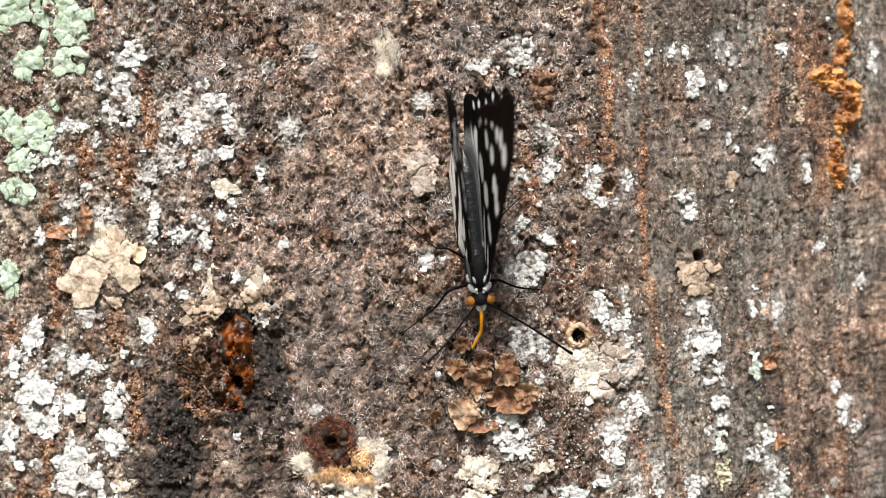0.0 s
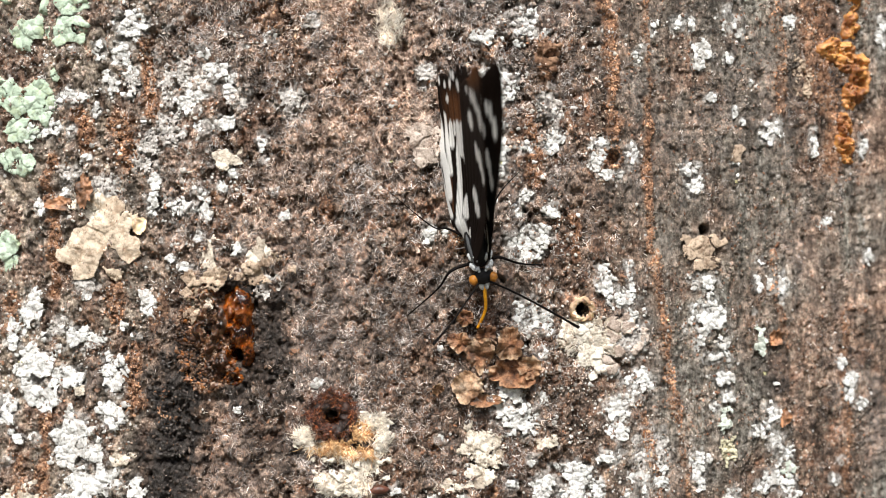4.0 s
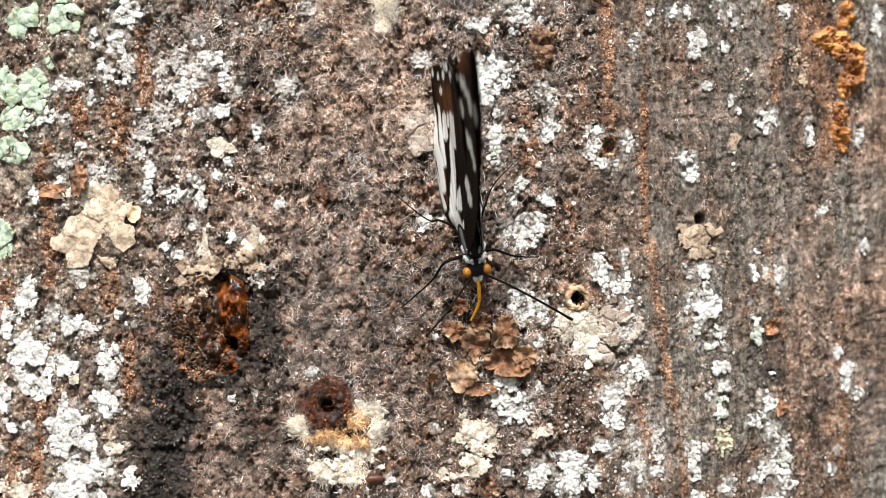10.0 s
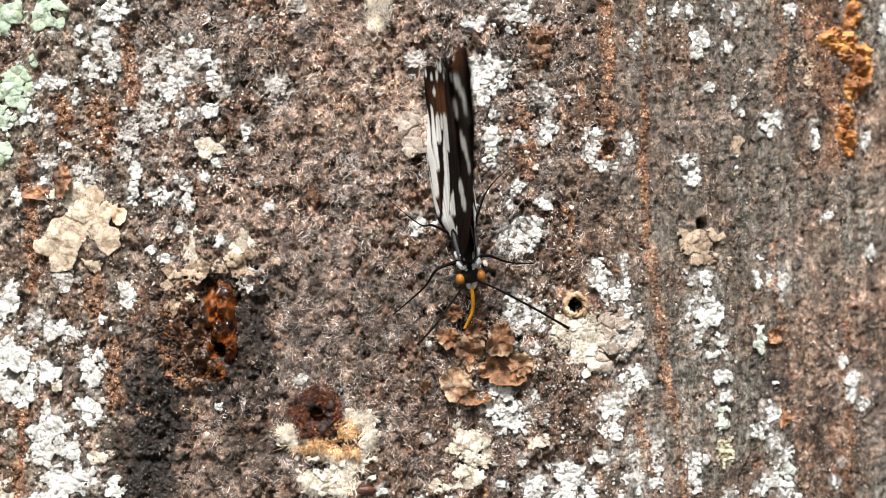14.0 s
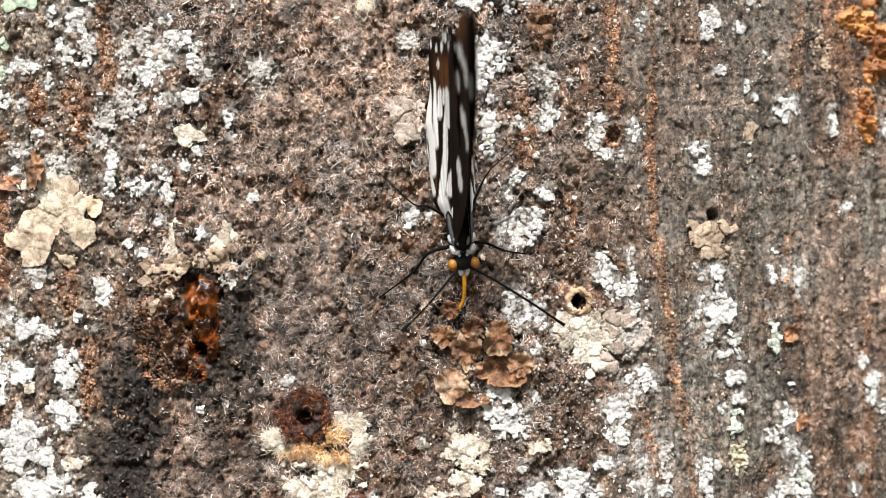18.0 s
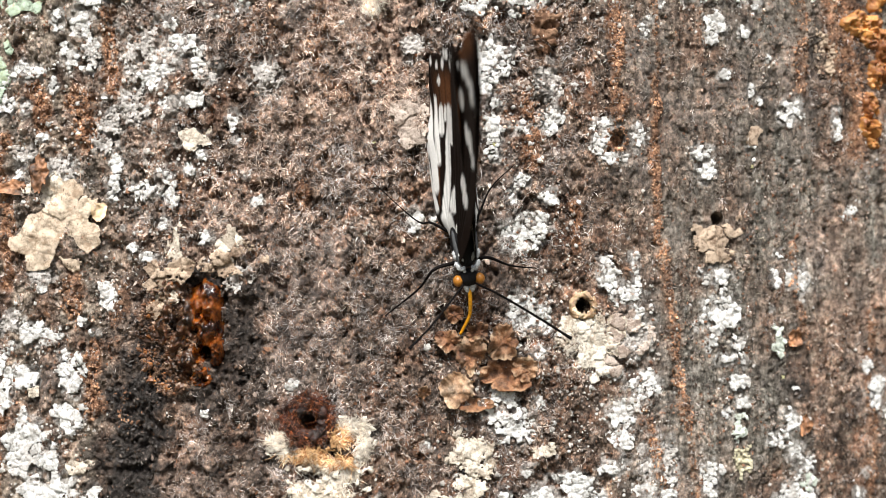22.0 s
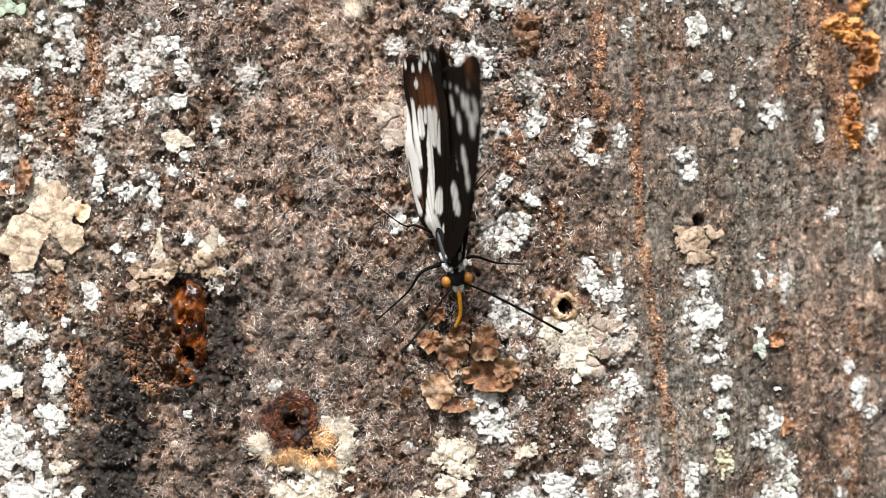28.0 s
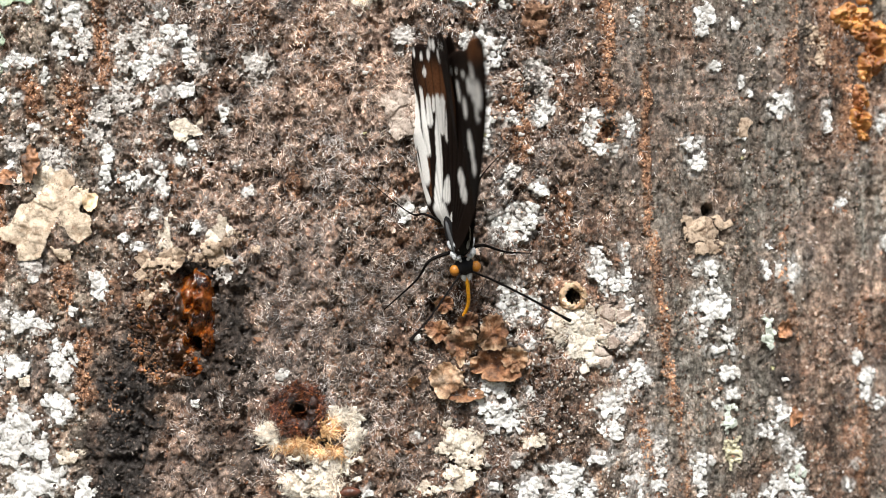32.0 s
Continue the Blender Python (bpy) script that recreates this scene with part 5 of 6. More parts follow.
def crumb_ring(name, cs, cz, r0, r1, n, mat, label, size=0.3):
    a, q = rng.uniform(0, 6.28, n), rng.uniform(r0, r1, n)
    heap = 1.4 * np.sin(np.clip((q - r0) / (r1 - r0), 0, 1) * math.pi) * rng.uniform(0.2, 1, n) * (r1 - r0) / 3
    return crumbs(name, cs + q * np.cos(a), cz + q * np.sin(a), np.minimum(rng.gamma(2.5, size / 3.5, n) + 0.07, 0.42), mat, label, "frass", 0.1, heap)


def torn(name, spot, n, toward, spread, length, mat, label, category, lift=0.3):
    """Splinters over an oval, all leaning much the same way."""
    a, q = rng.uniform(0, 6.28, n), np.sqrt(rng.uniform(0, 1, n)) * (1 + 0.25 * rng.normal(0, 1, n) * (rng.uniform(0, 1, n) < 0.3))
    s, z = spot[0] + q * np.cos(a) * spot[2] / 2, spot[1] + q * np.sin(a) * spot[3] / 2
    return fibres(name, s, z, rng.gamma(4, length / 4, n) + 0.2, rng.uniform(0.03, 0.075, n), mat, label, 0.32, radians(toward) + rng.normal(0, spread * 1.4, n), category, lift * rng.uniform(0, 1, n))


ORANGE_FIBRE = speckled("orange_wood_fibre", [(0.28, 0.10, 0.024), (0.64, 0.44, 0.24), (0.48, 0.23, 0.08), (0.74, 0.62, 0.44), (0.60, 0.36, 0.15)], 600, mottle=0.8)
RED_FIBRE = speckled("red_frass_fibre", [(0.03, 0.008, 0.004), (0.17, 0.042, 0.012), (0.012, 0.005, 0.003), (0.32, 0.11, 0.035), (0.06, 0.014, 0.006), (0.02, 0.006, 0.004)], 700, 0.3, mottle=1.0)
CREAM = "pale cream wood fibres torn out round the bored hole"
for spot in [(-10.2, -38.6, 6.6, 3.6), (-8.2, -42.6, 3.8, 6.4), (-23.6, -41.6, 5.6, 3.4), (-15.4, -45.6, 11.0, 3.2), (-15.6, -50.6, 11.4, 6.2)]:
    crust("torn_wood", spot, TORN_CRUST, "cream torn wood matted below a bored hole", "torn wood", "", 1.3, 0.6, 1.1, 0.3, 0.15, 5, 0.2)
for k, spot in enumerate([(-17.6, -43.4, 9.5, 3.0), (-13.2, -40.4, 3.2, 3.6), (-11.6, -44.2, 4.2, 2.4)]):
    crust("torn_wood", spot, STAINED_CRUST, "orange-stained wood torn out below a bored hole", "torn wood", "", 0.8, 0.5, 1.2, 0.4, 0.15, 9 + k, 0.5)
for spot, n, toward, spread, length in (((-10.6, -38.3, 5.0, 2.6), 700, 20, 0.8, 0.9), ((-8.6, -42.4, 2.6, 5.4), 500, -25, 0.9, 0.9), ((-23.6, -41.2, 4.0, 2.0), 420, 165, 0.6, 1.1), ((-21.4, -43.4, 4.4, 2.0), 300, 215, 0.8, 0.9),
                                        ((-14.5, -46.0, 10.0, 2.0), 500, 250, 1.0, 0.8), ((-19.0, -51.0, 5.0, 4.4), 900, 215, 0.9, 0.8), ((-13.8, -50.2, 6.0, 6.0), 1100, 240, 0.9, 0.8), ((-10.6, -47.2, 3.4, 3.4), 300, 60, 0.9, 0.8)):
    torn("wood_fibres", spot, n, toward, spread, length, PALE_FIBRE, CREAM, "wood fibres", 0.45)
for spot, n, toward in (((-18.8, -43.6, 9.0, 2.4), 600, 255), ((-12.4, -40.2, 3.0, 3.6), 350, 330), ((-12.4, -44.6, 5.0, 1.8), 300, 270)):
    torn("wood_fibres", spot, n, toward, 0.7, 1.0, ORANGE_FIBRE, "orange-stained wood fibres below a bored hole", "wood fibres", 1.2)
for k, spot in enumerate([(0.2, 17.0, 6.0, 8.5), (-0.2, 20.0, 4.0, 4.0)]):
    crust("bark_scab", spot, TAN_PLATE, "pinkish tan pad of matted bark fibre", "bark", "", 2.6, 0.7, 0.8, 0.08, 0.15, 80 + k, 0.4)
crust("bark_scab", (24.6, 33.8, 4.6, 6.6), BROWN_SCAB, "brown raised scab of rusty bark", "bark", "", 1.6, 1.0, 0.9, 0.15, 0.15, 83, 0.8)
torn("bark_fibres", (0.0, 17.8, 5.6, 9.0), 650, 80, 1.0, 0.9, TAWNY_FIBRE, "pinkish tan fibres matted into a pad", "bark fibres", 0.9)
torn("bark_fibres", (-6.8, 40.4, 5.2, 9.0), 800, 80, 0.6, 1.0, PALE_FIBRE, "cream fibres torn out of the bark", "bark fibres", 0.5)
radial_fibres("frass_fibres", -18.6, -37.0, 1.7, 5.2, 1500, RED_FIBRE, "red-brown fibres bristling round a bored hole", "frass", 0.95, 1.4, 2.4)
radial_fibres("frass_fibres", -18.3, -37.4, 2.0, 4.6, 500, FRASS, "dark maroon fibres of frass round a bored hole", "frass", 1.0, 0.8, 2.4)
crumb_ring("frass_crumbs", -18.4, -37.4, 1.7, 4.8, 1300, RED_FIBRE, "dark reddish frass heaped round a bored hole", 0.34)
for spot in [(31.0, -21.8, 6.4, 6.0), (34.6, -25.2, 8.0, 9.0), (29.6, -18.6, 3.4, 3.6)]:
    crust("torn_wood", spot, TORN_CRUST, "cream torn wood matted below a bored hole", "torn wood", "", 2.0, 0.6, 1.0, 0.15, 0.15, 5, 0.2)
for k, spot in enumerate([(41.1, -19.5, 3.8, 3.4), (43.9, -22.0, 3.4, 5.0), (40.1, -24.2, 5.6, 4.0), (38.0, -27.6, 4.5, 3.8), (38.5, -20.8, 3.4, 4.0)]):
    crust("torn_wood", spot, TAN_PLATE, "pinkish tan plate of torn bark beside a small hole", "torn wood", "", 2.6, 0.5, 0.6, 0.5, 0.15, 60 + k, 0.5)
crumb_ring("frass_crumbs", 32.0, -16.5, 1.4, 2.4, 160, speckled("pale_frass", [(0.55, 0.42, 0.28), (0.70, 0.60, 0.46)], 900), "pale frass rim round a small bored hole", 0.22)
radial_fibres("wood_fibres", 33.1, -23.4, 0.5, 4.4, 1100, PALE_FIBRE, "pale wood fibres below the small bored hole", "wood fibres")
crumb_ring("frass_crumbs", 38.2, 14.1, 0.3, 2.4, 160, RUST_CRUMB, "rusty crumbs in a shallow pit ringed by lichen", 0.25)


def seed_husk(s, z, length, turn):
    t, a = np.meshgrid(np.linspace(0, 1, 9), np.linspace(0, 2 * math.pi, 10, endpoint=False), indexing="ij")
    rad = 0.22 * length * np.sin(np.pi * t) ** 0.6
    x, y = (t - 0.5) * length, rad * np.cos(a)
    c, sn = math.cos(turn), math.sin(turn)
    P = place(np.array([s]), np.array([z]), 0.4)[0]
    V = np.stack([P[0] + MM * (c * x - sn * y), P[1] - MM * rad * np.sin(a), P[2] + MM * (sn * x + c * y)], -1).reshape(-1, 3)
    return tagged(new("seed_husk", mesh_from("seed_husk", V, grid_faces(9, 10, wrap=True), HUSK)), "small brown seed husk caught in pale fibres", "seed husk")


seed_husk(-13.7, -46.0, 2.6, 1.55)
seed_husk(-9.1, -52.2, 4.4, 0.02)


# the small islets round all crusts, one sheet of stuff for each kind
for kind in sorted(SPECKS):
    at, Vs, Fs, Cs = 0, [], [], []
    for V, f, c in SPECKS[kind]:
        Vs.append(V), Fs.append(f + at), Cs.append(c)
        at += len(V)
    me = mesh_from("crust_specks", np.concatenate(Vs), np.concatenate(Fs), bpy.data.materials[kind])
    colours_on(me, "patch", np.concatenate(Cs))
    tagged(new("crust_specks", me), "small specks of %s scattered on the bark" % kind.replace("_", " "), "lichen", kind="stuff")


# ---------------------------------------------------------------- butterfly
# its own space, in metres: x to its own left, y towards the head, z off the trunk
def tube(points, radii, sides=10, squash=1.0):
    """A smooth rod through points with those radii."""
    pts = [Vector(p) for p in points]
    V, prev = [], None
    for i, p in enumerate(pts):
        d = (pts[min(i + 1, len(pts) - 1)] - pts[max(i - 1, 0)]).normalized()
        u = d.cross(Vector((0, 0, 1)))
        u = u.normalized() if u.length > 1e-4 else Vector((1, 0, 0))
        v = u.cross(d).normalized()
        for j in range(sides):
            a = 2 * math.pi * j / sides
            V.append(p + radii[i] * (math.cos(a) * u + math.sin(a) * squash * v))
    V.append(pts[0])
    V.append(pts[-1])
    n = len(pts)
    caps = np.array([[n * sides, (j + 1) % sides, j] for j in range(sides)] + [[n * sides + 1, (n - 1) * sides + j, (n - 1) * sides + (j + 1) % sides] for j in range(sides)])
    return np.array([tuple(v * MM) for v in V]), [grid_faces(n, sides, wrap=True), caps]


def curve_points(ctrl, n):
    """Catmull-Rom through control points."""
    c = [np.array(p, float) for p in ctrl]
    c = [2 * c[0] - c[1]] + c + [2 * c[-1] - c[-2]]
    out = []
    for k in range(n):
        u = k / (n - 1) * (len(c) - 3)
        i = min(int(u), len(c) - 4)
        t = u - i
        a, b, d, e = c[i:i + 4]
        out.append(0.5 * (2 * b + (d - a) * t + (2 * a - 5 * b + 4 * d - e) * t * t + (3 * b - a - 3 * d + e) * t ** 3))
    return out


def rod(name, ctrl, r0, r1, mat, parent, n=18, sides=8, club=0.0, label=""):
    p = curve_points(ctrl, n)
    rad = [r0 + (r1 - r0) * k / (n - 1) + (club if k > n - 5 else 0) * math.sin((k - n + 5) / 4.5 * math.pi) * (k > n - 5) for k in range(n)]
    V, F = tube(p, rad, sides)
    return child(name, mesh_from(name, V, F, mat), parent, label)


def ball(name, centre, radii, mat, parent, turn=0.0, lumps=0.0, label="", rows=20, cols=28):
    t, a = np.meshgrid(np.linspace(0, math.pi, rows), np.linspace(0, 2 * math.pi, cols, endpoint=False), indexing="ij")
    k = 1 + lumps * fbm(a * 3, t * 3, 700, 2)
    x, y, z = radii[0] * np.sin(t) * np.cos(a) * k, radii[1] * np.cos(t) * k, radii[2] * np.sin(t) * np.sin(a) * k
    c, s = math.cos(turn), math.sin(turn)
    V = np.stack([centre[0] + c * x - s * y, centre[1] + s * x + c * y, centre[2] + z], -1).reshape(-1, 3) * MM
    return child(name, mesh_from(name, V, grid_faces(rows, cols, wrap=True), mat), parent, label)


# outlines of the wings, spread flat: a sideways from the hinge, b backwards, in mm
FORE = [(0.3, -0.6), (5.5, 1.2), (12.5, 5.2), (19.5, 10.6), (26.5, 17.0), (32.0, 23.6), (35.0, 28.2), (35.9, 30.5), (34.2, 32.3), (29.8, 32.6),
        (25.0, 31.8), (20.8, 32.4), (16.5, 32.4), (12.8, 31.6), (9.5, 26.0), (6.0, 17.0), (2.6, 7.0), (0.0, 1.5)]
HIND = [(0.2, 0.0), (8.0, 8.0), (15.5, 19.0), (18.6, 27.0), (19.2, 31.0), (17.6, 33.6), (14.8, 32.6), (13.2, 34.6), (10.8, 33.4), (8.4, 35.0),
        (6.0, 33.6), (3.6, 34.4), (0.2, 34.4), (-1.6, 30.5), (-3.2, 23.0), (-4.2, 14.0), (-3.4, 6.5), (-1.2, 1.8)]


def closed_curve(ctrl, n):
    c = np.array(ctrl, float)
    out = []
    for k in range(n):
        u = k / n * len(c)
        i = int(u)
        t = u - i
        a, b, d, e = (c[(i + q) % len(c)] for q in (-1, 0, 1, 2))
        out.append(0.5 * (2 * b + (d - a) * t + (2 * a - 5 * b + 4 * d - e) * t * t + (3 * b - a - 3 * d + e) * t ** 3))
    return np.array(out)


def oval(a, b, ca, cb, la, lb, deg):
    """1 inside an oval of half axes la, lb, its first axis turned deg from sideways to backwards."""
    t = radians(deg)
    x, y = a - ca, b - cb
    u, v = x * math.cos(t) + y * math.sin(t), -x * math.sin(t) + y * math.cos(t)
    return 1 - smooth(0.84, 1.12, np.hypot(u / la, v / lb))


def streak(a, b, pts, half):
    """1 along a line of points, within so many mm of it."""
    d = np.full(a.shape, 99.0)
    for (a0, b0), (a1, b1) in zip(pts[:-1], pts[1:]):
        da, db = a1 - a0, b1 - b0
        t = np.clip(((a - a0) * da + (b - b0) * db) / (da * da + db * db + 1e-9), 0, 1)
        d = np.minimum(d, np.hypot(a - a0 - t * da, b - b0 - t * db))
    return 1 - smooth(0.8, 1.15, d / half)


# white marks of the closed wings' undersides: points along each and half width; on the fore wing ovals
HIND_UNDER = [(((-3.4, 26.8), (-2.0, 22.9), (-1.5, 17.0), (-1.9, 11.2)), 1.05),
              (((-3.4, 24.5), (-3.1, 18.0)), 1.00),
              (((-4.2, 15.6), (-3.9, 11.5), (-2.6, 7.4)), 0.75),
              (((0.3, 26.6), (0.5, 19.4), (0.1, 15.6)), 0.62),
              (((2.6, 24.6), (2.1, 20.8)), 0.75),
              (((4.6, 24.4), (4.0, 22.7)), 0.50),
              (((6.4, 24.0), (4.0, 18.7), (2.7, 13.6), (0.3, 7.0)), 0.85),
              (((8.4, 23.3), (5.9, 18.7)), 0.95),
              (((10.1, 20.8), (7.6, 17.2)), 0.95),
              (((12.3, 19.5), (9.4, 15.4)), 1.10),
              (((4.2, 9.2), (2.8, 7.2)), 1.15),
              (((0.2, 5.0), (0.6, 2.2)), 1.50),
              (((3.5, 3.4), (3.0, 2.6)), 0.70),
              (((9.1, 33.4), (9.0, 33.0)), 0.60),
              (((10.9, 31.3), (10.9, 30.6)), 0.70),
              (((6.2, 32.4), (6.0, 31.8)), 0.60),
              (((3.0, 32.5), (2.9, 32.2)), 0.50),
              (((3.2, 29.7), (3.1, 29.4)), 0.60),
              (((0.5, 33.7), (0.5, 33.4)), 0.42),
              (((13.2, 28.4), (13.1, 28.1)), 0.50),
              (((7.6, 34.0), (7.6, 33.4)), 0.50)]
FORE_UNDER = [(23.2, 28.8, 1.5, 1.6, -111), (26.4, 27.3, 2.1, 1.6, -114), (28.7, 23.9, 2.5, 1.9, -120), (19.2, 30.6, 0.7, 1.0, -106), (17.6, 25.2, 1.9, 2.0, -110), (18.0, 19.1, 1.9, 1.5, -112), (19.7, 17.4, 2.3, 1.4, -125), (19.7, 14.4, 1.7, 1.2, -117), (9.8, 11.7, 1.9, 1.5, -96), (9.6, 9.4, 1.8, 1.7, -88)]
FORE_SPOTS = [(10.2, 21.5, 2.8, 1.6, 80), (11.4, 16.2, 2.6, 1.7, 75), (10.7, 9.6, 2.9, 1.1, 80), (17.0, 26.0, 1.9, 1.0, 75), (19.2, 23.0, 1.9, 1.2, 70),
              (23.6, 26.2, 1.5, 0.9, 65), (25.4, 25.0, 2.0, 0.9, 65), (26.0, 22.0, 2.2, 1.2, 62), (18.4, 17.6, 1.9, 1.1, 62), (18.7, 15.6, 2.0, 1.1, 60), (18.2, 13.2, 1.7, 1.1, 55),
              (14.5, 29.9, 0.7, 0.4, 80), (12.9, 29.6, 0.7, 0.4, 80), (18.0, 29.3, 0.6, 0.4, 80), (21.5, 28.2, 0.7, 0.5, 80)]
FORE_STREAKS = [(3.6, 13.5, 7.8, 1.0, 74), (5.0, 8.6, 6.0, 0.65, 62), (5.4, 4.4, 3.0, 0.6, 50), (2.8, 1.7, 1.6, 0.45, 30)]
HIND_SPOTS = [(3.4, 23.5, 4.4, 1.35, 88), (6.4, 22.8, 3.2, 1.05, 84), (8.8, 23.2, 1.6, 0.75, 80), (0.9, 15.5, 13.0, 0.8, 87),
              (9.6, 31.6, 0.8, 0.5, 80), (12.6, 32.6, 0.7, 0.4, 75), (6.6, 32.0, 0.9, 0.5, 85), (4.2, 32.0, 0.8, 0.5, 88), (15.6, 31.6, 0.6, 0.4, 70)]


def wing(name, outline, side, parent, fore):
    """A thin wing in two layers of scales, spread flat from its hinge at the origin."""
    na, nr = 160, 66
    edge = closed_curve(outline, na)
    root = np.array([0.6, 1.2]) if fore else np.array([0.5, 2.0])
    t = np.linspace(0.0, 1, nr)[:, None]
    a, b = root[0] + t * (edge[:, 0] - root[0])[None], root[1] + t * (edge[:, 1] - root[1])[None]
    th, rr = np.arctan2(b - root[1], a - root[0]), np.hypot(a, b)
    wob = 0.25 * fbm(a / 0.6, b / 0.6, 800, 2)
    upper, lower = np.zeros((nr, na, 3)), np.zeros((nr, na, 3))
    aa, bb = a + wob, b - wob
    span = 35.0
    if fore:
        veins = np.radians([36, 43, 50, 57, 64, 70, 76, 82])
        for p in FORE_SPOTS:
            upper[..., 0] = np.maximum(upper[..., 0], oval(aa, bb, *p))
        for p in FORE_STREAKS:
            upper[..., 0] = np.maximum(upper[..., 0], oval(aa, bb, *p))
        for p in FORE_UNDER:
            lower[..., 0] = np.maximum(lower[..., 0], oval(aa, bb, *p))
        lower[..., 1] = 0.05 + 0.8 * smooth(27.5, 31.0, b + wob) * smooth(20, 25, a) * (1 - smooth(33, 36, a))
        upper[..., 1] = 0.05 * smooth(15, 40, rr)
    else:
        veins = np.radians([48, 56, 64, 71, 78, 85, 92])
        for p in HIND_SPOTS:
            upper[..., 0] = np.maximum(upper[..., 0], oval(aa, bb, *p))
        upper[..., 2] = (1 - smooth(1.2, 3.0, a + 0.6 * wob)) * (1 - smooth(25, 29, b + 3 * wob)) * 0.9
        for pts, half in HIND_UNDER:
            lower[..., 0] = np.maximum(lower[..., 0], streak(aa, bb, pts, half * 1.18))
        lower[..., 1] = 0.05 + 0.9 * smooth(21.5, 26, rr + 2 * wob) * (1 - smooth(29, 33, rr + 2 * wob)) * smooth(-2, 7, a) + 0.5 * streak(a, b, ((1.2, 22.0), (-0.2, 14.0), (-1.4, 8.0)), 0.35)
    height = 1.1 * np.sin(np.clip(a / 30, 0, 1) * math.pi) * 0.8 + 0.12 * fbm(a / 4, b / 4, 810, 2)
    if not fore:
        height = height - 1.9 * (1 - smooth(-4.0, 4.5, a)) * smooth(0, 6, b) * (1 - 0.75 * smooth(19, 27, b))
    for v in veins:
        line = np.exp(-((th - v) * rr / 0.32) ** 2) * smooth(3, 6, rr)
        height = height + 0.06 * line
        lower[..., 0] *= 1 - 0.95 * np.exp(-((th - v) * rr / 0.26) ** 2) * 0.3
        lower[..., 1] = np.maximum(lower[..., 1] * (1 - 0.6 * line), 0)
    x, y = (side * a).ravel(), (-b).ravel()
    V = np.concatenate([np.stack([x, y, height.ravel() + 0.07], -1), np.stack([x, y, height.ravel() - 0.07], -1)]) * MM
    f, n = grid_faces(nr, na, wrap=True), nr * na
    rim = np.arange(na) + (nr - 1) * na
    seam = np.stack([rim, np.roll(rim, -1), np.roll(rim, -1) + n, rim + n], -1)
    me = mesh_from(name, V, [f, f[:, ::-1] + n, seam], WING)
    colours_on(me, "scales", np.concatenate([upper.reshape(-1, 3), lower.reshape(-1, 3)]))
    return child(name, me, parent, "black wing with white spots and streaks" if fore else "black and white streaked hind wing with a brown border")


butterfly = tagged(new("butterfly"), "black and white butterfly with orange eyes drinking from the bark", "butterfly")
UP = 5.0   # height of the body's axis over the bark, mm
ball("thorax", (0, -1.5, UP), (2.5, 4.6, 2.5), FUR, butterfly, lumps=0.08)
for sx in (-1, 1):
    ball("thorax_stripe", (sx * 1.75, -0.6, UP + 1.5), (0.42, 3.0, 0.5), ASH_FUR, butterfly, sx * 0.10, label="ash-grey stripe of scales")
    for tx, ty, tz, ta, tb, turn in ((1.7, 2.9, 1.1, 0.46, 0.85, 0.5), (1.1, 1.3, 2.0, 0.26, 0.7, 0.35), (2.1, 0.9, 1.2, 0.32, 0.75, 0.2), (0.9, 3.4, 1.6, 0.42, 0.3, 0.9)):
        ball("shoulder_tuft", (sx * tx, ty, UP + tz), (ta, tb, 0.3), WHITE_TUFT, butterfly, sx * turn, lumps=0.9, label="white tuft of scales")
ball("thorax_boss", (0.1, -3.6, UP + 1.7), (0.9, 1.2, 0.7), ABDOMEN, butterfly, lumps=0.2)
t_, a_ = np.meshgrid(np.linspace(0, 1, 60), np.linspace(0, 2 * math.pi, 28, endpoint=False), indexing="ij")
rad_ = (1.45 + 0.3 * np.sin(np.pi * t_)) * (1 - smooth(0.72, 1.02, t_)) ** 0.7 * (1 - 0.055 * np.abs(np.sin(t_ * math.pi * 8)) ** 0.5) + 0.12
V_ = np.stack([rad_ * np.cos(a_) + 0.0 * t_, -5.4 - 19.5 * t_, UP - 0.4 - 1.2 * t_ + rad_ * np.sin(a_)], -1).reshape(-1, 3) * MM
child("abdomen", mesh_from("abdomen", V_, grid_faces(60, 28, wrap=True), ABDOMEN), butterfly, "dark grey ringed abdomen")
ball("head", (0, 5.1, UP - 0.3), (1.9, 1.6, 1.6), FUR, butterfly, lumps=0.1)
for sx in (-1, 1):
    ball("eye", (sx * 1.95, 5.5, UP + 0.1), (0.92, 1.05, 1.1), EYE, butterfly, label="round orange compound eye")
    ball("palp", (sx * 0.55, 6.7, UP - 0.5), (0.55, 1.05, 0.6), WHITE_TUFT, butterfly, sx * 0.15, 0.2, "white-tipped palp")
    ball("collar_spot", (sx * 0.7, 3.9, UP + 1.3), (0.3, 0.28, 0.28), WHITE_TUFT, butterfly)
rod("proboscis", [(0, 6.9, UP - 0.6), (0.1, 9.5, UP - 1.2), (0.4, 12.0, UP - 2.6), (1.6, 14.2, UP - 3.8), (2.4, 15.4, UP - 4.3)], 0.40, 0.26, TONGUE, butterfly, 26, 10, label="orange coiled-out proboscis")
feeler = rod("antenna", [(-1.0, 6.2, UP + 0.6), (-5, 8.8, UP + 2.0), (-11, 13.4, UP + 2.6), (-16.4, 17.8, UP + 2.2)], 0.19, 0.24, BLACK_SHELL, butterfly, 30, 8, 0.0)
rod("club", [(-15.2, 16.8, 7.28), (-16.0, 17.5, 7.23), (-16.8, 18.1, 7.17)], 0.24, 0.34, BLACK_SHELL, feeler, 10, 8, label="thickened black tip")
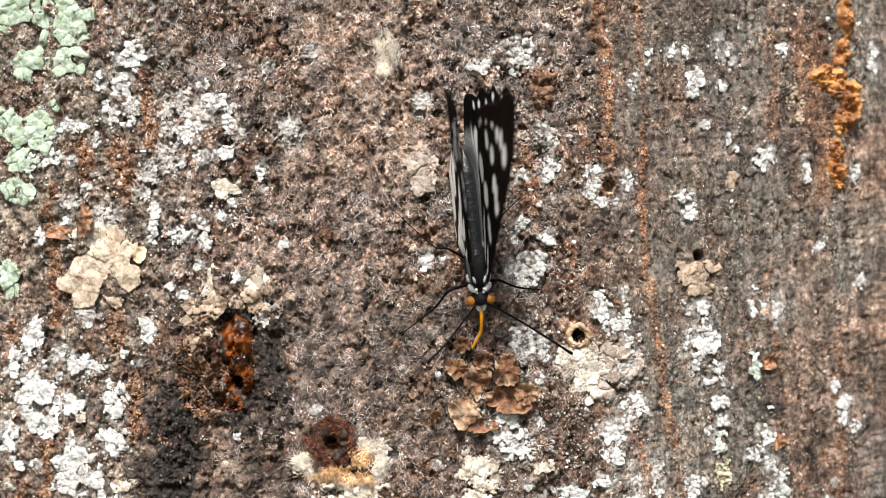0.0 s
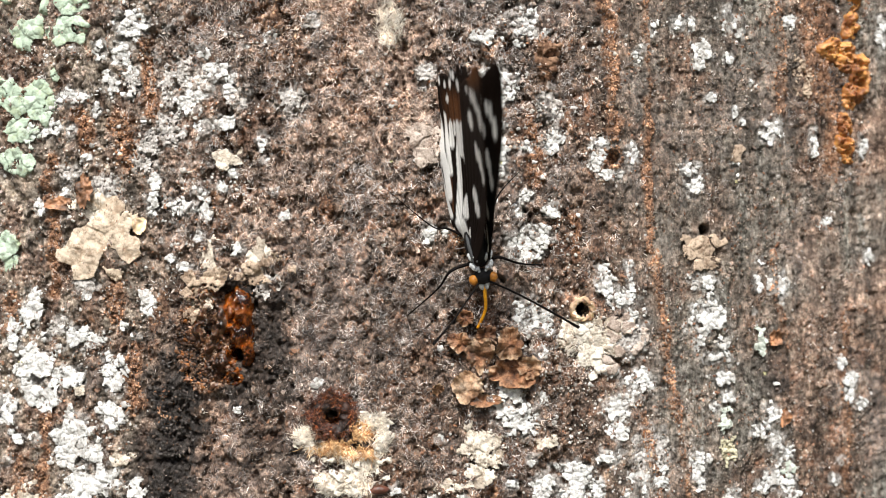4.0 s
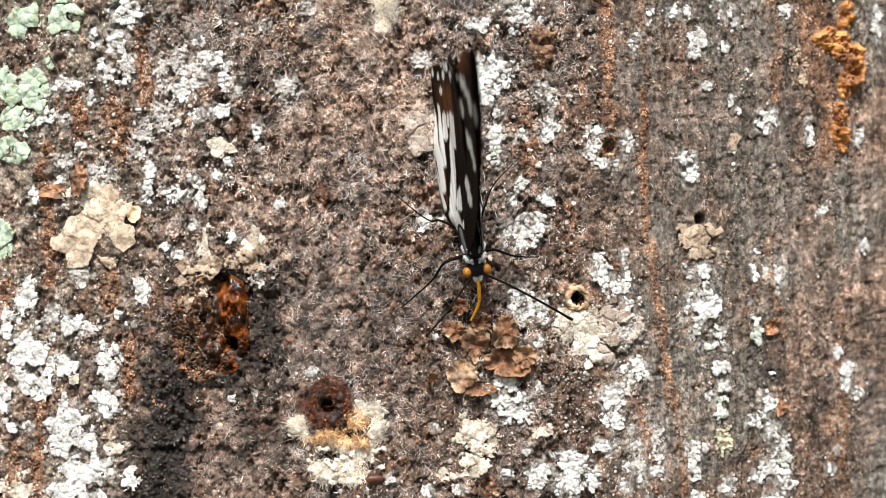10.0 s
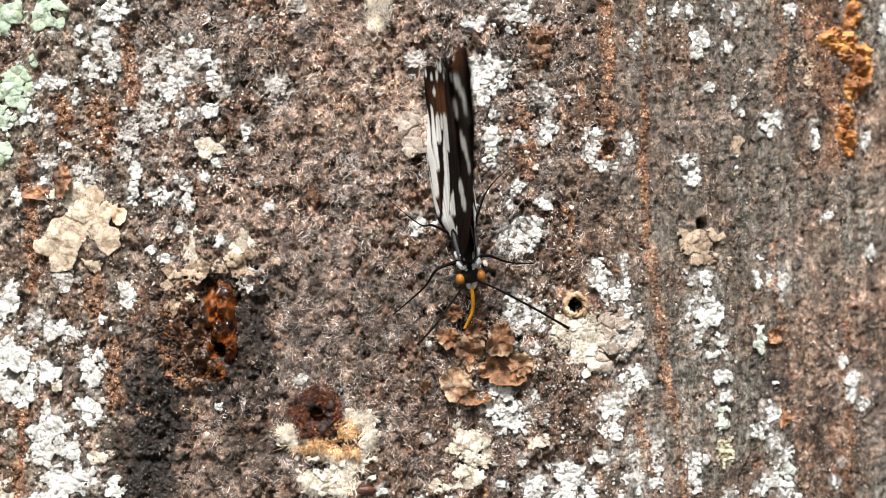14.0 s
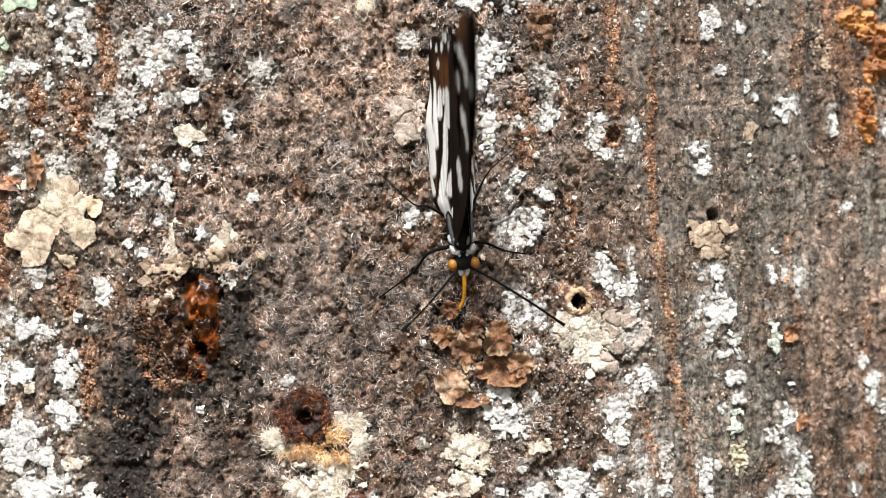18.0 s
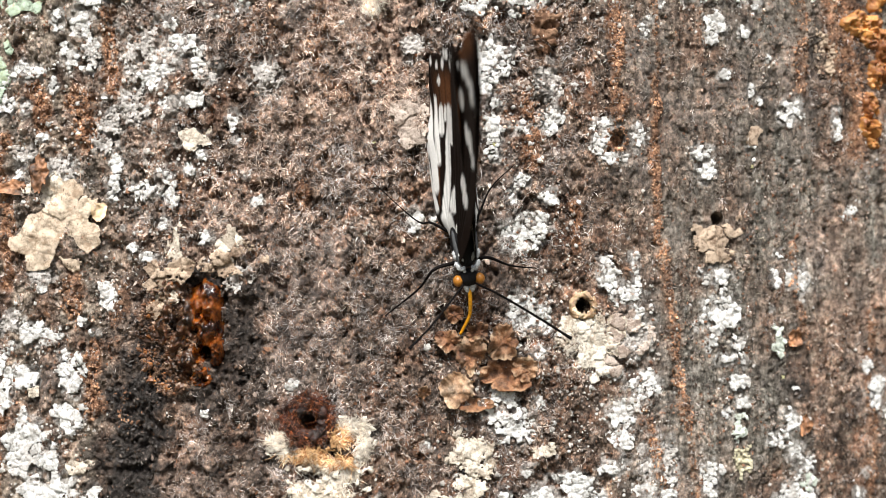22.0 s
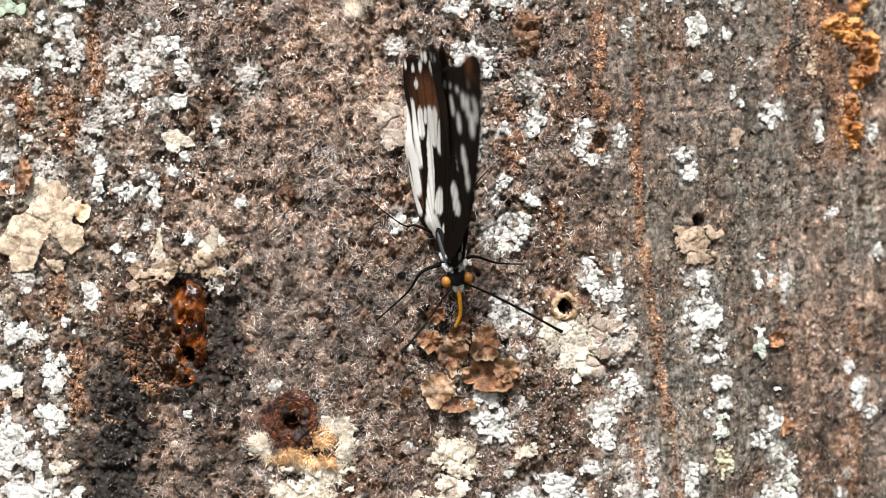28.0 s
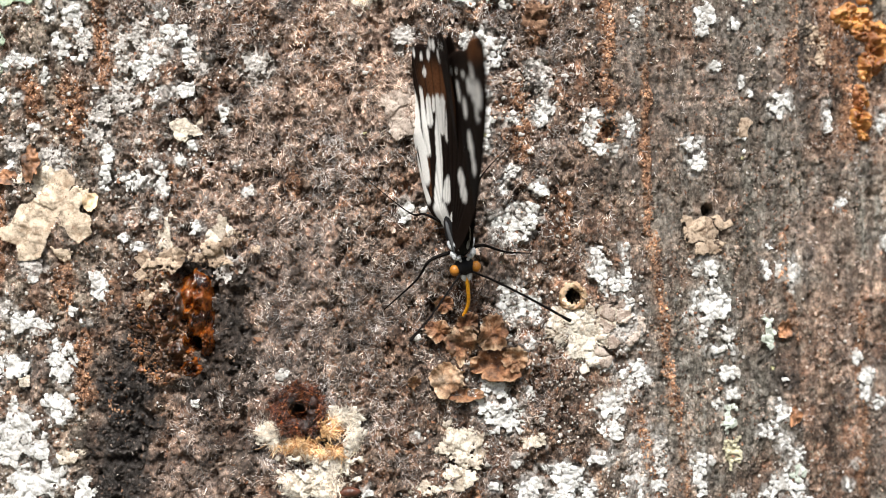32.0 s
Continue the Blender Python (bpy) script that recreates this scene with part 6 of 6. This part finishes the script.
feeler = rod("antenna", [(1.0, 6.2, UP + 0.6), (4.2, 9.0, UP + 3.4), (8.0, 12.4, UP + 6.0), (12.0, 15.4, UP + 8.0)], 0.19, 0.20, BLACK_SHELL, butterfly, 30, 8, 0.0)
rod("club", [(10.8, 14.5, 12.4), (11.6, 15.1, 12.8), (12.4, 15.7, 13.2)], 0.24, 0.34, BLACK_SHELL, feeler, 10, 8, label="thickened black tip")
LEGS = [[(1.6, 2.2, UP - 1.6), (6.0, 3.0, UP - 0.6), (9.0, 6.2, UP - 3.0), (15.6, 10.4, 0.6)], [(-1.6, 2.2, UP - 1.6), (-4.0, 2.0, UP - 0.6), (-8.0, 4.0, UP - 2.4), (-13.0, 5.2, 0.5)],
        [(1.8, -3.0, UP - 1.8), (5.4, -5.4, UP - 1.0), (8.2, -6.4, UP - 2.6), (16.0, -15.4, 0.5)], [(-1.8, -3.0, UP - 1.8), (-3.6, -6.4, UP - 1.0), (-6.4, -10.6, UP - 2.2), (-12.0, -14.6, 0.5)]]
for k, ctrl in enumerate(LEGS):
    rod("leg", ctrl, 0.38 if k < 2 else 0.32, 0.10 if k < 2 else 0.04, BLACK_SHELL, butterfly, 26, 8, label="thin black leg")
WINGS = []
for sx in (1, -1):
    fw = wing("forewing", FORE, sx, butterfly, True)
    hw = wing("hindwing", HIND, sx, butterfly, False)
    WINGS.append((sx, fw, hw))

# ---------------------------------------------------------------- what moves
# seconds, then for each side the raise of the wing (degrees off the trunk) and its sweep backwards from the spread wing
FLAPS = [
    (0.0, 82.5, 8, 82.5, 3), (0.2, 76, 7.0, 75, 3), (0.5, 63, 3, 65, 3), (0.7, 52, 1, 55, -1), (1.0, 38, -1, 44, -6), (1.4, 35, 1, 39, -4), (1.7, 44, 6, 43, 0), (2.0, 63, 12, 54, 6),
    (2.2, 80, 12, 65, 8), (2.5, 97, 8.5, 84, 8.5), (3.0, 97, 5.5, 86, 5.5), (3.5, 98, 4.5, 82, 4.5), (4.0, 95.5, 4.0, 83.5, 4.0), (4.5, 96, 4.5, 84, 4.5), (6.5, 96, 6.5, 87, 6.5),
    (9.0, 95, 6.5, 88, 6.5), (13.0, 97, 7.5, 87.5, 7.5), (14.5, 96, 7.5, 88, 7.5), (17.0, 95.5, 7.5, 88, 7.5), (19.0, 95.5, 7.5, 88, 7.5), (23.0, 97.5, 6.5, 87, 6.5), (25.5, 99, 4.0, 85.5, 4.0), (28.0, 103.2, -1.0, 82, -1.0), (32.0, 102, 0.5, 83, 0.3)]
# seconds, place of the body on the trunk (s, z, mm), heading off straight down (degrees)
STANDS = [
    (0.0, 10.8, -3.2, 6.0), (0.5, 9.8, -3.4, 5.0), (1.0, 9.8, -4.1, 5.0), (1.5, 9.4, -4.1, 5.0), (2.0, 9.4, -4.5, 5.0),
    (2.5, 9.5, -4.4, 9.0), (3.0, 10.1, -4.8, 9.5), (4.0, 10.4, -4.4, 9.5), (4.5, 10.2, -4.7, 9.5), (6.5, 10.2, -4.7, 9.5),
    (7.0, 10.3, -4.7, 9.5), (8.0, 10.3, -4.8, 9.5), (9.0, 10.3, -4.8, 9.5), (10.0, 10.1, -5.2, 9.5), (11.0, 9.9, -5.5, 9.5),
    (12.0, 9.7, -5.4, 9.5), (13.0, 9.7, -5.3, 9.5), (14.0, 9.9, -5.4, 9.5), (14.5, 10.1, -5.1, 9.5), (16.5, 10.4, -4.5, 7.0),
    (17.0, 10.6, -4.4, 5.5), (18.0, 9.7, -3.9, 5.5), (19.0, 9.7, -3.6, 5.5), (20.0, 9.7, -3.9, 5.5), (20.5, 9.7, -4.3, 5.5),
    (21.0, 9.5, -5.7, 7.0), (22.0, 9.7, -6.0, 7.0), (23.0, 9.7, -5.9, 7.0), (24.0, 9.7, -5.9, 7.0), (25.0, 9.8, -5.9, 7.0),
    (25.5, 10.1, -5.9, 7.0), (27.5, 10.5, -5.9, 10.5), (28.0, 10.5, -5.9, 10.5), (29.0, 10.5, -5.9, 10.5), (30.0, 10.5, -5.8, 10.5),
    (31.0, 10.6, -5.8, 10.5), (32.0, 10.5, -5.8, 10.5)]


def stand(s, z, heading):
    """The butterfly's pose on the trunk, head down."""
    a = s * MM / R_TRUNK
    out = Vector((math.sin(a), -math.cos(a), 0))
    m = Matrix((Vector((-math.cos(a), -math.sin(a), 0)), Vector((0, 0, -1)), out)).transposed().to_4x4()
    base = calm(np.array([s]), np.array([z]), 0.0)[0]
    return Matrix.Translation(base) @ m @ pose(0, 0, 0, 0, 0, heading)


def motions():
    walk(butterfly, [(t, stand(s, z, h)) for t, s, z, h in STANDS])
    for sx, fw, hw in WINGS:
        for ob, root, hind in ((fw, (sx * 1.5, 1.6, UP + 1.3), False), (hw, (sx * 1.7, -0.6, UP - 0.3), True)):
            rows = []
            for t, up_a, sweep_a, up_b, sweep_b in FLAPS:
                up, sweep = (up_a, sweep_a) if sx > 0 else (up_b, sweep_b)
                if hind:
                    shut = max(0.0, min(1.0, (up - 75) / 20 if sx > 0 else (up - 45) / 45))
                    up, sweep = up + (4 * shut - 2 if sx > 0 else 7 * shut - 2), sweep * 0.35 * (1 - shut) + 2 * shut
                    up -= {0.0: 20, 0.2: 10}.get(t, 0) if sx < 0 else 0   # the hind wing still trails as the stroke begins
                m = pose(root[0] * MM, root[1] * MM, root[2] * MM) @ pose(0, 0, 0, 0, -sx * up, 0) @ pose(0, 0, 0, 0, 0, -sx * sweep)
                rows.append((t, m))
            if rows[-1][0] < 32.0:
                rows.append((32.0, rows[-1][1]))
            walk(ob, rows)


motions()
